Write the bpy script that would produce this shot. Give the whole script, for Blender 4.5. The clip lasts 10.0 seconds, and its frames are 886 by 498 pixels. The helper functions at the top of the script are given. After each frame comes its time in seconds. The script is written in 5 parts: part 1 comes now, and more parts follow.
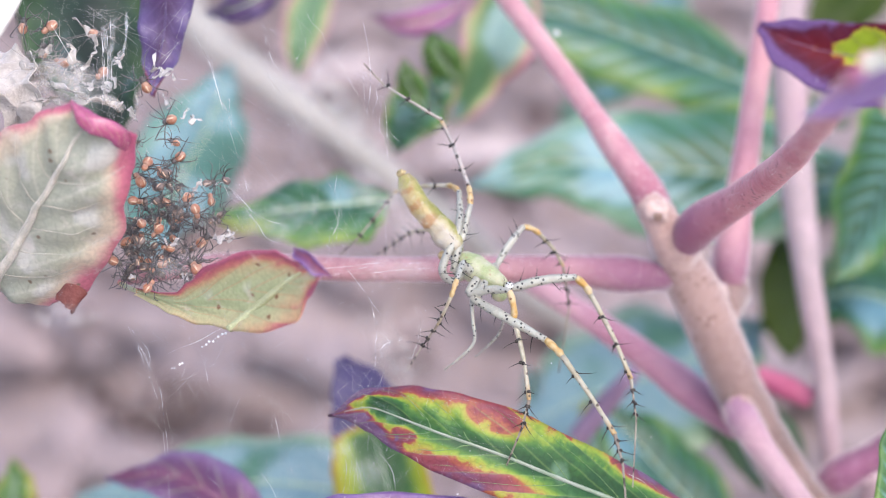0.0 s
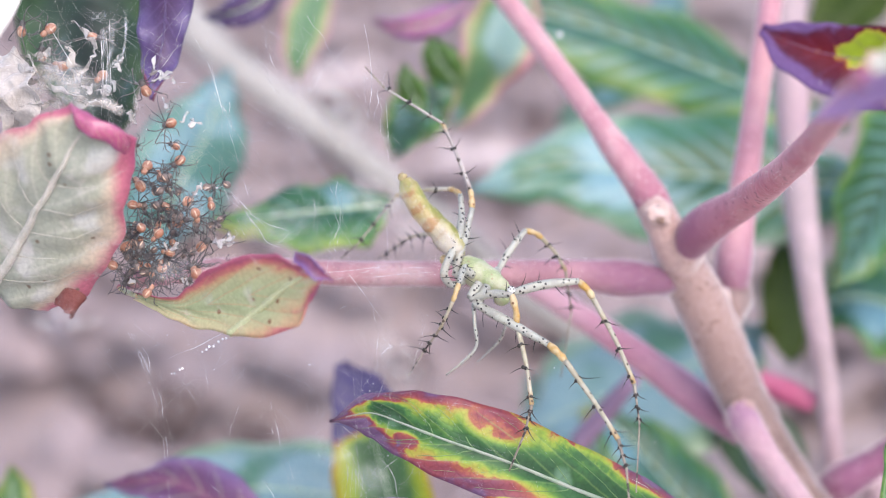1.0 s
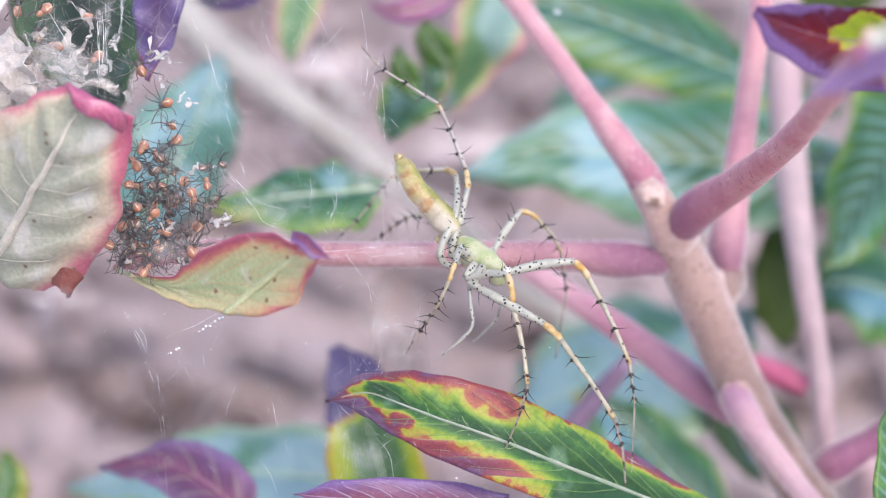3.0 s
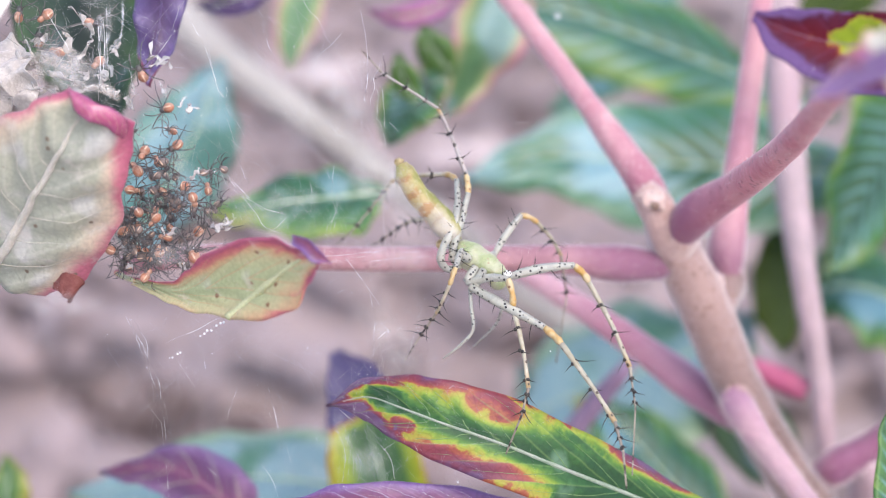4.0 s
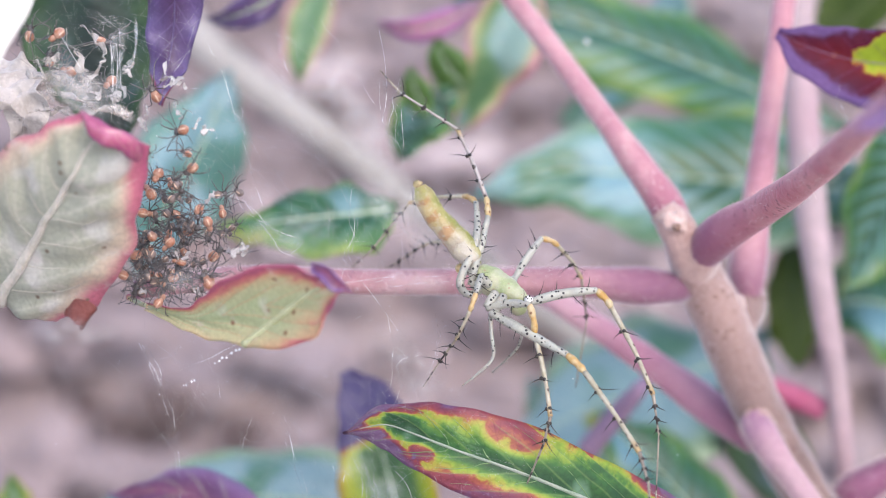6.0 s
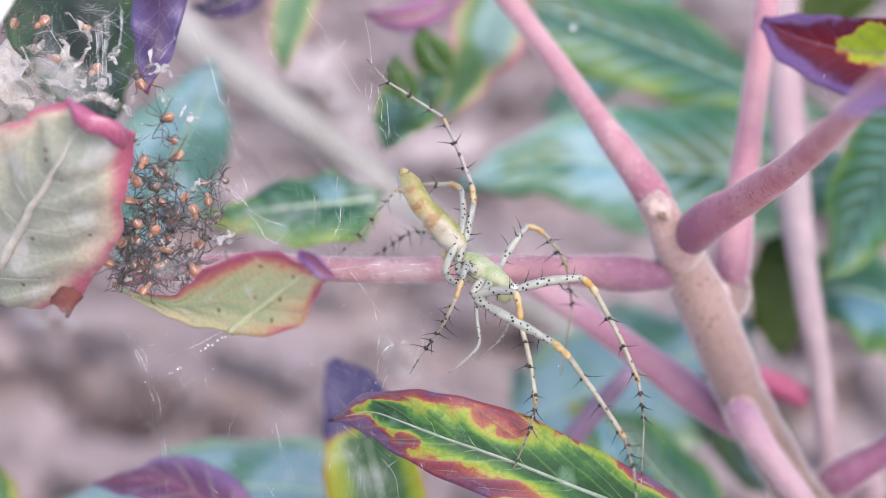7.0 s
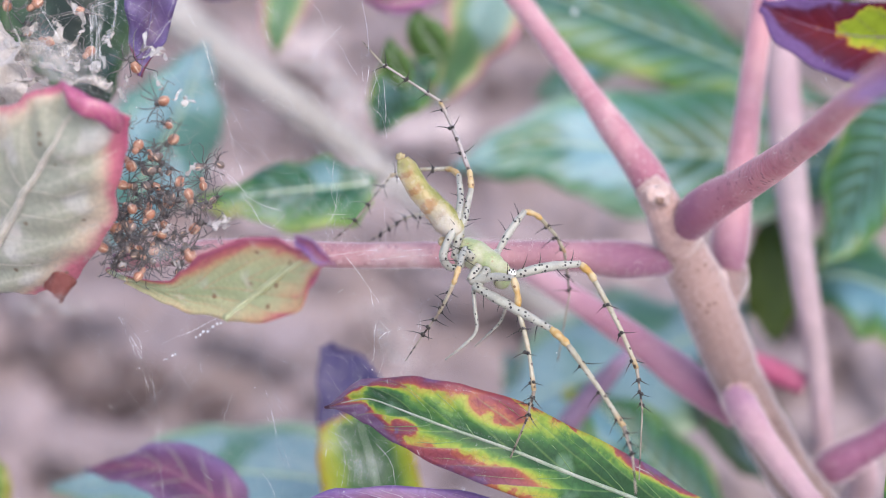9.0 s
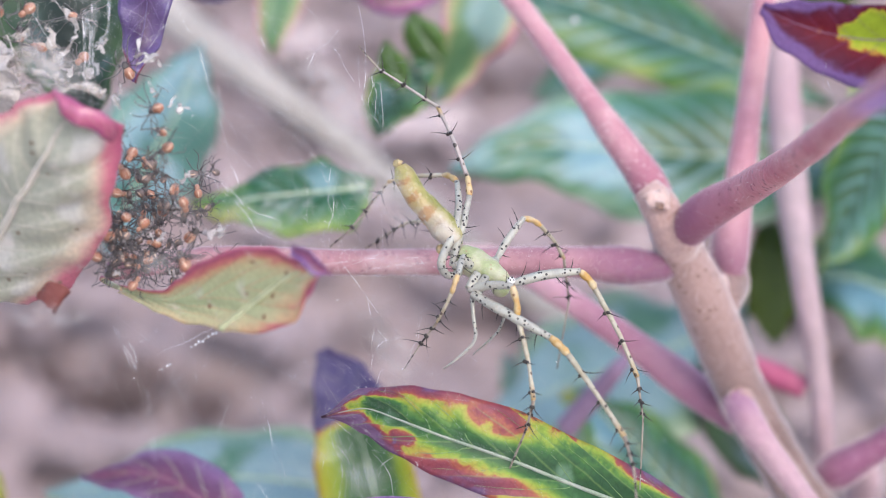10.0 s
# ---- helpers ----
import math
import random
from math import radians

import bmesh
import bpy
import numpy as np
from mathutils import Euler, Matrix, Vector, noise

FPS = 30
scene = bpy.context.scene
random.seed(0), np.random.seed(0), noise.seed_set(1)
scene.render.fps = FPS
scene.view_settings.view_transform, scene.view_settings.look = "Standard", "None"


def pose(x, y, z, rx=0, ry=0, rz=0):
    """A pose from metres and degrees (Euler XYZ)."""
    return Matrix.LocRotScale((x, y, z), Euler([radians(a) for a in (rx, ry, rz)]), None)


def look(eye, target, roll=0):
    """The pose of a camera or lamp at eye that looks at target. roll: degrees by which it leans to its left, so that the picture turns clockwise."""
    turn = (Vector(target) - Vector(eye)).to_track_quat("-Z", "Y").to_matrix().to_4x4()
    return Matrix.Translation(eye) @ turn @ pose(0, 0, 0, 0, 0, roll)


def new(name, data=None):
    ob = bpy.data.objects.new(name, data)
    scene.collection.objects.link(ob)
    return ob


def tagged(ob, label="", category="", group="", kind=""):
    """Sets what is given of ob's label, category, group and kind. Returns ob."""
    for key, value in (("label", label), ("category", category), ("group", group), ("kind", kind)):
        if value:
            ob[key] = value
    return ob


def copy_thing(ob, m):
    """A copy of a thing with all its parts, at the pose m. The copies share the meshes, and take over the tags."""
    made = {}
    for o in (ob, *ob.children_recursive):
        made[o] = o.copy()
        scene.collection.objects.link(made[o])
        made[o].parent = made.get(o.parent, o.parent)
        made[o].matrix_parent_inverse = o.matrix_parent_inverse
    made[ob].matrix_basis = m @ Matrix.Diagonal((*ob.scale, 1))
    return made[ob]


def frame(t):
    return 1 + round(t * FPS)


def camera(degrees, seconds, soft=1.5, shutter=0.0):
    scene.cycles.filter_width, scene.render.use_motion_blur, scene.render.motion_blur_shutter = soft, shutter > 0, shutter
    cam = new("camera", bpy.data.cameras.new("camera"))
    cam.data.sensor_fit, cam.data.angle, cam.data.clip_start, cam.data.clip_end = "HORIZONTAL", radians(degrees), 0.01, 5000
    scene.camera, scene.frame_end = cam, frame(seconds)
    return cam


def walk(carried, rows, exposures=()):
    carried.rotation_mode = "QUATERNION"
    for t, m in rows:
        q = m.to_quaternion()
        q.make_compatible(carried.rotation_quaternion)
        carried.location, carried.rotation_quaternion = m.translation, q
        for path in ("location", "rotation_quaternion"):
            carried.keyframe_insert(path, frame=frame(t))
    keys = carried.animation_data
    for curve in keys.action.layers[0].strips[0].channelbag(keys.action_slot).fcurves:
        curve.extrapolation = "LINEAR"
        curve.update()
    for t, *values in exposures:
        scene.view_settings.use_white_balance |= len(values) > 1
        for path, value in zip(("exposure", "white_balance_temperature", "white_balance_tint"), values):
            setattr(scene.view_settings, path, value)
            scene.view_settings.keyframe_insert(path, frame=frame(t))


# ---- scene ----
MM = 0.001
cam = camera(28.0, 10.0, soft=1.0)

# The view's own frame: a macro camera tilted down 25 degrees, 172.5 mm from the spider.
EYE = Vector((0, 0, 0.47))
TILT = radians(25)
VIEW = look(EYE, EYE + Vector((0, math.cos(TILT), -math.sin(TILT))))
REACH = 172.5

# seconds; shift in millimetres; turn in degrees, all in the first view's frame
PATH = [
    (0, 1.699, -0.703, -0.085, 0.1644, 0.2429, -0.0127),
    (0.5, 2.098, -1.109, -0.611, 0.3554, 0.1154, -0.1935),
    (1, 1.234, -0.963, -1.235, 0.3858, 0.1408, -0.0984),
    (1.5, 0.657, -0.727, -0.914, 0.2504, 0.0910, -0.0725),
    (2, 0.399, -0.706, -1.814, 0.3008, -0.0504, -0.0798),
    (2.5, 0.418, -1.845, -1.519, 0.1242, -0.2416, -0.0480),
    (4, 0.322, -2.335, -0.551, 0.3474, -0.2807, -0.2524),
    (4.5, -0.523, -1.839, -2.220, 0.4543, -0.3098, -0.0954),
    (5, -0.957, -0.224, -3.226, 0.4596, -0.3657, -0.1180),
    (6.5, -2.302, 0.215, -4.329, 0.1393, -0.6645, -0.1359),
    (7, -2.319, -0.258, -4.070, 0.0319, -1.0272, -0.1799),
    (7.5, -2.726, -0.704, -4.228, -0.2085, -1.1357, -0.0544),
    (8, -2.686, -0.797, -5.223, -0.3413, -1.3931, -0.0747),
    (8.5, -2.648, -0.134, -4.918, -0.4937, -1.3109, -0.1017),
    (9, -3.167, 0.077, -5.596, -0.5516, -1.4220, -0.0582),
    (9.5, -3.002, 0.763, -6.841, -0.6570, -1.5065, -0.1254),
    (10, -3.328, 1.448, -7.588, -0.7883, -1.5587, -0.1705),
]
walk(cam, [(t, VIEW @ pose(x * MM, y * MM, z * MM, rx, ry, rz)) for t, x, y, z, rx, ry, rz in PATH],
     [(0.0, 1.5), (5.2, 1.49), (6.5, 1.37), (10.0, 1.35)])
cam.data.dof.use_dof = True
cam.data.dof.focus_distance = (REACH - 8) * MM
cam.data.dof.aperture_fstop = 19.0

# ---- light: soft open shade under a bright overcast sky ----
world = bpy.data.worlds.new("sky")
scene.world = world
world.use_nodes = True
wn, wl = world.node_tree.nodes, world.node_tree.links
sky = wn.new("ShaderNodeTexSky")
sky.sky_type, sky.sun_disc = "NISHITA", False
sky.sun_elevation, sky.sun_rotation = radians(52), radians(150)
sky.air_density, sky.dust_density = 1.0, 1.6
wn["Background"].inputs["Strength"].default_value = 0.15
wl.new(sky.outputs[0], wn["Background"].inputs[0])
sun = new("sun", bpy.data.lights.new("sun", "SUN"))
sun.data.energy, sun.data.angle, sun.data.color = 0.8, radians(50), (1.0, 0.95, 0.9)
sun.matrix_world = look((0.35, -0.6, 1.3), (0, 0.15, 0.3))
scene.view_settings.use_white_balance = True
scene.view_settings.white_balance_temperature = 6800
scene.view_settings.white_balance_tint = 15


# ---- places ----
def at(x, y, d):
    """A world place from millimetres right, up and beyond the spider's distance in the first view's frame."""
    return VIEW @ Vector((x * MM, y * MM, -(REACH + d) * MM))


RIGHT, UP, BACK = (VIEW.to_3x3() @ Vector(v) for v in ((1, 0, 0), (0, 1, 0), (0, 0, 1)))
rng = random.Random(7)


# ---- materials ----
def material(name, rough=0.5, spec=0.5):
    m = bpy.data.materials.new(name)
    m.use_nodes = True
    b = m.node_tree.nodes["Principled BSDF"]
    b.inputs["Roughness"].default_value = rough
    b.inputs["Specular IOR Level"].default_value = spec
    return m, m.node_tree.nodes, m.node_tree.links, b


def socket(ln, target, value):
    if hasattr(value, "is_linked"):
        ln.new(value, target)
    else:
        target.default_value = value


def calc(nd, ln, op, a, b=0.0, c=0.0):
    n = nd.new("ShaderNodeMath")
    n.operation = op
    for k, v in enumerate((a, b, c)):
        socket(ln, n.inputs[k], v)
    return n.outputs[0]


def blend(nd, ln, fac, a, b, mode="MIX"):
    n = nd.new("ShaderNodeMix")
    n.data_type, n.blend_type = "RGBA", mode
    socket(ln, n.inputs[0], fac)
    for k, v in ((6, a), (7, b)):
        socket(ln, n.inputs[k], (*v, 1) if isinstance(v, tuple) else v)
    return n.outputs[2]


def grain(nd, ln, scale, detail=3.0, rough=0.6, where=None):
    n = nd.new("ShaderNodeTexNoise")
    n.inputs["Scale"].default_value, n.inputs["Detail"].default_value = scale, detail
    n.inputs["Roughness"].default_value = rough
    if where is None:
        where = nd.new("ShaderNodeTexCoord").outputs["Object"]
    ln.new(where, n.inputs["Vector"])
    return n.outputs["Fac"]


def step(nd, ln, value, low, high):
    n = nd.new("ShaderNodeMapRange")
    n.interpolation_type = "SMOOTHSTEP"
    socket(ln, n.inputs[0], value)
    n.inputs[1].default_value, n.inputs[2].default_value = low, high
    return n.outputs[0]


def bands(nd, ln, fac, stops):
    n = nd.new("ShaderNodeValToRGB")
    while len(n.color_ramp.elements) < len(stops):
        n.color_ramp.elements.new(0.5)
    for e, (p, c) in zip(n.color_ramp.elements, stops):
        e.position, e.color = p, (*c, 1)
    ln.new(fac, n.inputs[0])
    return n.outputs[0]


def bump(nd, ln, bsdf, height, strength, distance):
    n = nd.new("ShaderNodeBump")
    n.inputs["Strength"].default_value, n.inputs["Distance"].default_value = strength, distance
    ln.new(height, n.inputs["Height"])
    ln.new(n.outputs[0], bsdf.inputs["Normal"])


def along_across(nd, ln):
    uv = nd.new("ShaderNodeSeparateXYZ")
    ln.new(nd.new("ShaderNodeTexCoord").outputs["UV"], uv.inputs[0])
    return uv.outputs[0], uv.outputs[1]


def leaf_material(name, stops, veins=9, slant=0.22, vein_colour=(0.5, 0.55, 0.3), vein_amount=0.35, patch=260, ragged=0.5,
                  tip=0.0, base=0.0, rough=0.4, thin=0.3, sheen=0.0, lean=0.0, cell=0.0, shift=0.0, tip_power=6.0, net_depth=0.12, gloss=0.5, coat=0.0, specks=None, sheen_mottle=None, sheen_mottle_scale=80.0, sheen_mottle_at=0.5, patches=(), vein_width=0.09, sheen_mottle_lean=0.0):
    """Autumn-turning leaf: colours run from the blade's middle to its margin, broken up by patches.
    patches: along, across, half length, half width and by how much the leaf has turned there."""
    m, nd, ln, b = material(name, rough, gloss)
    b.inputs["Coat Weight"].default_value, b.inputs["Coat Roughness"].default_value = coat, 0.22
    u, v = along_across(nd, ln)
    off = calc(nd, ln, "SUBTRACT", v, 0.5)
    e = calc(nd, ln, "MULTIPLY", calc(nd, ln, "ABSOLUTE", off), 2.0)
    n1 = calc(nd, ln, "SUBTRACT", grain(nd, ln, patch, 5.0, 0.62), 0.5)
    f = calc(nd, ln, "MULTIPLY_ADD", n1, ragged, calc(nd, ln, "MULTIPLY", e, 0.8))
    f = calc(nd, ln, "MULTIPLY_ADD", calc(nd, ln, "POWER", u, tip_power), tip, calc(nd, ln, "ADD", f, shift))
    f = calc(nd, ln, "MULTIPLY_ADD", calc(nd, ln, "POWER", calc(nd, ln, "SUBTRACT", 1.0, u), 6.0), base, f)
    f = calc(nd, ln, "MULTIPLY_ADD", off, lean, f)
    row = calc(nd, ln, "MULTIPLY", calc(nd, ln, "SUBTRACT", u, calc(nd, ln, "MULTIPLY", e, slant)), float(veins))
    row = calc(nd, ln, "MULTIPLY_ADD", n1, 0.25, row)
    if cell:
        flank = calc(nd, ln, "MULTIPLY", calc(nd, ln, "SIGN", off), 31.0)
        white = nd.new("ShaderNodeTexWhiteNoise")
        white.noise_dimensions = "1D"
        ln.new(calc(nd, ln, "ADD", calc(nd, ln, "FLOOR", calc(nd, ln, "ADD", row, 0.5)), flank), white.inputs["W"])
        f = calc(nd, ln, "MULTIPLY_ADD", calc(nd, ln, "SUBTRACT", white.outputs["Value"], 0.5), cell, f)
    for pu, pv, ru, rv, amount in patches:
        du = calc(nd, ln, "DIVIDE", calc(nd, ln, "SUBTRACT", u, pu), ru)
        dv = calc(nd, ln, "DIVIDE", calc(nd, ln, "SUBTRACT", v, pv), rv)
        far = calc(nd, ln, "SQRT", calc(nd, ln, "ADD", calc(nd, ln, "MULTIPLY", du, du), calc(nd, ln, "MULTIPLY", dv, dv)))
        far = calc(nd, ln, "MULTIPLY_ADD", n1, 2.0, far)
        f = calc(nd, ln, "MULTIPLY_ADD", calc(nd, ln, "SUBTRACT", 1.0, step(nd, ln, far, 0.55, 1.1)), amount, f)
    colour = bands(nd, ln, f, stops)
    # Pale blotches: sky reflection painted into background leaves, plain mottling on near ones.
    if sheen_mottle:
        mottle_mask = step(nd, ln, grain(nd, ln, sheen_mottle_scale, 1.5), sheen_mottle_at, sheen_mottle_at + 0.13)
        mottle_mask = calc(nd, ln, "MULTIPLY", mottle_mask, calc(nd, ln, "SUBTRACT", 0.8, step(nd, ln, e, 0.6, 0.85)))
        if sheen_mottle_lean:
            mottle_mask = calc(nd, ln, "MULTIPLY", mottle_mask, step(nd, ln, calc(nd, ln, "MULTIPLY", off, sheen_mottle_lean), -0.05, 0.15))
        colour = blend(nd, ln, calc(nd, ln, "MAXIMUM", mottle_mask, 0.0), colour, sheen_mottle)
    saw = calc(nd, ln, "ABSOLUTE", calc(nd, ln, "SUBTRACT", calc(nd, ln, "FRACT", row), 0.5))
    line = calc(nd, ln, "MULTIPLY", calc(nd, ln, "SUBTRACT", 1.0, step(nd, ln, saw, 0.0, vein_width)), vein_amount)
    line = calc(nd, ln, "MULTIPLY", line, calc(nd, ln, "SUBTRACT", 1.0, step(nd, ln, e, 0.6, 0.95)))
    colour = blend(nd, ln, line, colour, vein_colour)
    fine = grain(nd, ln, 2600, 4.0)
    net = nd.new("ShaderNodeTexVoronoi")
    net.feature, net.inputs["Scale"].default_value = "DISTANCE_TO_EDGE", 900
    ln.new(nd.new("ShaderNodeTexCoord").outputs["Object"], net.inputs["Vector"])
    mesh_line = step(nd, ln, net.outputs["Distance"], 0.0, 0.12)
    shade = calc(nd, ln, "MULTIPLY_ADD", fine, 0.5, 0.68)
    shade = calc(nd, ln, "MULTIPLY_ADD", mesh_line, net_depth, shade)
    grey = nd.new("ShaderNodeCombineColor")
    for k in range(3):
        ln.new(shade, grey.inputs[k])
    colour = blend(nd, ln, 1.0, colour, grey.outputs[0], "MULTIPLY")
    if specks:
        dots = nd.new("ShaderNodeTexVoronoi")
        dots.inputs["Scale"].default_value = 420
        ln.new(nd.new("ShaderNodeTexCoord").outputs["Object"], dots.inputs["Vector"])
        colour = blend(nd, ln, calc(nd, ln, "SUBTRACT", 1.0, step(nd, ln, dots.outputs["Distance"], 0.06, 0.13)), colour, specks)
        crust = step(nd, ln, grain(nd, ln, 240, 6.0, 0.75), 0.56, 0.66)
        colour = blend(nd, ln, calc(nd, ln, "MULTIPLY", crust, 0.4), colour, tuple(min(1, c + 0.5) for c in specks))
    ln.new(colour, b.inputs["Base Color"])
    b.inputs["Sheen Weight"].default_value = sheen
    b.inputs["Sheen Roughness"].default_value = 0.4
    rough_now = calc(nd, ln, "MULTIPLY_ADD", fine, 0.25, rough - 0.12)
    ln.new(rough_now, b.inputs["Roughness"])
    height = calc(nd, ln, "MULTIPLY_ADD", mesh_line, 0.3, fine)
    bump(nd, ln, b, height, 0.25, 0.00015)
    glow = nd.new("ShaderNodeBsdfTranslucent")
    ln.new(colour, glow.inputs["Color"])
    mix = nd.new("ShaderNodeMixShader")
    mix.inputs[0].default_value = thin
    ln.new(b.outputs[0], mix.inputs[1])
    ln.new(glow.outputs[0], mix.inputs[2])
    ln.new(mix.outputs[0], nd["Material Output"].inputs[0])
    return m


def skin_material(name, a, b_colour, scale, spots=None, spot_scale=900, rough=0.55, sheen=0.0, relief=0.0003, spot_size=0.3, sub=0.0, root=None, crown=None):
    """Stalks, bark and body skins: two tones mottled at two scales, with small dark flecks where given."""
    m, nd, ln, b = material(name, rough, 0.4)
    big, fine = grain(nd, ln, scale, 2.0), grain(nd, ln, scale * 9, 4.0)
    colour = blend(nd, ln, step(nd, ln, big, 0.35, 0.65), a, b_colour)
    colour = blend(nd, ln, calc(nd, ln, "MULTIPLY", step(nd, ln, fine, 0.45, 0.75), 0.35), colour, tuple(min(1, c * 1.6 + 0.05) for c in a))
    if root:
        u, _ = along_across(nd, ln)
        low = calc(nd, ln, "SUBTRACT", 1.0, step(nd, ln, calc(nd, ln, "MULTIPLY_ADD", big, 0.16, u), 0.24, 0.5))
        colour = blend(nd, ln, calc(nd, ln, "MULTIPLY", low, 0.85), colour, root)
    if crown:
        u, _ = along_across(nd, ln)
        colour = blend(nd, ln, calc(nd, ln, "MULTIPLY", step(nd, ln, calc(nd, ln, "MULTIPLY_ADD", big, 0.25, u), 0.92, 1.12), 0.85), colour, crown)
    if spots:
        v = nd.new("ShaderNodeTexVoronoi")
        v.inputs["Scale"].default_value = spot_scale
        ln.new(nd.new("ShaderNodeTexCoord").outputs["Object"], v.inputs["Vector"])
        dot = calc(nd, ln, "SUBTRACT", 1.0, step(nd, ln, v.outputs["Distance"], spot_size * 0.7, spot_size))
        colour = blend(nd, ln, dot, colour, spots)
    ln.new(colour, b.inputs["Base Color"])
    b.inputs["Sheen Weight"].default_value = sheen
    b.inputs["Sheen Roughness"].default_value = 0.35
    b.inputs["Subsurface Weight"].default_value = sub
    b.inputs["Subsurface Radius"].default_value = (0.001, 0.0007, 0.0005)
    bump(nd, ln, b, fine, 0.4, relief)
    return m


M_UNDER = leaf_material("pale_leaf_underside", [(0.0, (0.4, 0.43, 0.36)), (0.5, (0.47, 0.475, 0.37)), (0.66, (0.66, 0.54, 0.42)), (0.8, (0.6, 0.2, 0.26)), (1.0, (0.5, 0.12, 0.22))],
                        veins=5, slant=0.4, net_depth=0.08, specks=(0.24, 0.18, 0.13), vein_colour=(0.66, 0.65, 0.56), vein_amount=0.35, ragged=0.55, tip=0.3, rough=0.5, thin=0.4, patch=110, lean=0.08, sheen=0.2, sheen_mottle=(0.62, 0.61, 0.57), sheen_mottle_scale=260.0, sheen_mottle_at=0.54)
M_FOLD = leaf_material("crimson_fold", [(0.0, (0.5, 0.13, 0.24)), (0.5, (0.42, 0.09, 0.18)), (1.0, (0.32, 0.08, 0.2))], ragged=0.7, rough=0.22, thin=0.25, coat=0.8)
M_CURL = leaf_material("curled_leaf_underside", [(0.0, (0.45, 0.51, 0.29)), (0.35, (0.53, 0.55, 0.32)), (0.55, (0.62, 0.56, 0.33)), (0.7, (0.68, 0.46, 0.27)), (0.82, (0.68, 0.28, 0.24)), (0.94, (0.6, 0.18, 0.21)), (1.0, (0.5, 0.14, 0.22))],
                       veins=6, slant=0.5, net_depth=0.06, specks=(0.28, 0.15, 0.08), vein_colour=(0.62, 0.42, 0.25), vein_amount=0.75, cell=0.22, ragged=0.8, tip=1.0, base=0.35, rough=0.5, thin=0.4, patch=170, lean=0.5, shift=-0.1, tip_power=3.6, sheen_mottle=(0.62, 0.63, 0.5), sheen_mottle_scale=260.0, sheen_mottle_at=0.56)
M_FRONT = leaf_material("turning_leaf", [(0.0, (0.016, 0.07, 0.022)), (0.22, (0.035, 0.12, 0.03)), (0.34, (0.085, 0.2, 0.035)), (0.47, (0.24, 0.34, 0.04)), (0.6, (0.36, 0.31, 0.05)), (0.65, (0.34, 0.1, 0.05)), (0.74, (0.25, 0.05, 0.06)), (0.9, (0.17, 0.045, 0.08)), (1.0, (0.15, 0.08, 0.16))],
                        veins=9, slant=0.25, vein_colour=(0.2, 0.32, 0.1), vein_amount=0.3, ragged=0.95, base=-0.8, tip=0.25, tip_power=5.0, rough=0.42, gloss=0.4, patch=260, cell=0.34, shift=-0.03, sheen_mottle=(0.17, 0.3, 0.19), sheen_mottle_scale=190.0, sheen_mottle_at=0.62,
                        patches=[(0.54, 0.78, 0.08, 0.2, 0.24), (0.78, 0.99, 0.22, 0.13, 0.06), (0.34, 0.97, 0.1, 0.16, -0.22), (0.22, 0.99, 0.11, 0.2, 0.4), (0.98, 0.5, 0.12, 0.8, 0.7), (0.89, 0.08, 0.14, 0.28, 0.4),
                                 (0.75, 0.3, 0.05, 0.15, 0.33), (0.83, 0.34, 0.05, 0.11, 0.15), (0.58, 0.26, 0.19, 0.2, 0.2), (0.56, 0.02, 0.2, 0.16, 0.06), (0.28, 0.05, 0.13, 0.25, -0.5), (0.85, 0.66, 0.08, 0.16, -0.3)])
M_VIOLET = leaf_material("violet_leaf", [(0.0, (0.07, 0.03, 0.09)), (0.35, (0.09, 0.05, 0.14)), (0.65, (0.12, 0.08, 0.2)), (0.85, (0.1, 0.07, 0.18)), (1.0, (0.2, 0.045, 0.08))],
                         veins=8, vein_colour=(0.2, 0.14, 0.3), ragged=0.9, rough=0.34, sheen=0.1, tip=0.6, tip_power=9.0, patch=200)
M_PURPLE = leaf_material("purple_leaf", [(0.0, (0.22, 0.06, 0.1)), (0.4, (0.17, 0.06, 0.15)), (0.7, (0.2, 0.11, 0.28)), (1.0, (0.16, 0.1, 0.28))],
                         veins=8, vein_colour=(0.3, 0.15, 0.3), ragged=0.6, rough=0.34, sheen=0.1)
M_LILACLEAF = leaf_material("lilac_leaf", [(0.0, (0.22, 0.12, 0.26)), (0.5, (0.26, 0.15, 0.32)), (1.0, (0.3, 0.2, 0.38))], veins=6, ragged=0.7, rough=0.4, sheen=0.1)
M_RED = leaf_material("dark_red_leaf", [(0.0, (0.2, 0.27, 0.02)), (0.3, (0.3, 0.32, 0.03)), (0.37, (0.3, 0.12, 0.03)), (0.43, (0.1, 0.008, 0.014)), (0.84, (0.065, 0.009, 0.024)), (0.94, (0.08, 0.03, 0.08)), (1.0, (0.11, 0.06, 0.16))],
                      veins=7, vein_colour=(0.12, 0.04, 0.1), vein_amount=0.25, ragged=0.6, tip=0.75, tip_power=2.2, rough=0.55, gloss=0.12, patch=330, lean=-0.2, shift=0.12, thin=0.1, patches=[(0.5, 0.64, 0.1, 0.2, -0.62), (0.4, 0.72, 0.15, 0.26, -0.6), (0.45, 0.7, 0.28, 0.4, -0.12)])
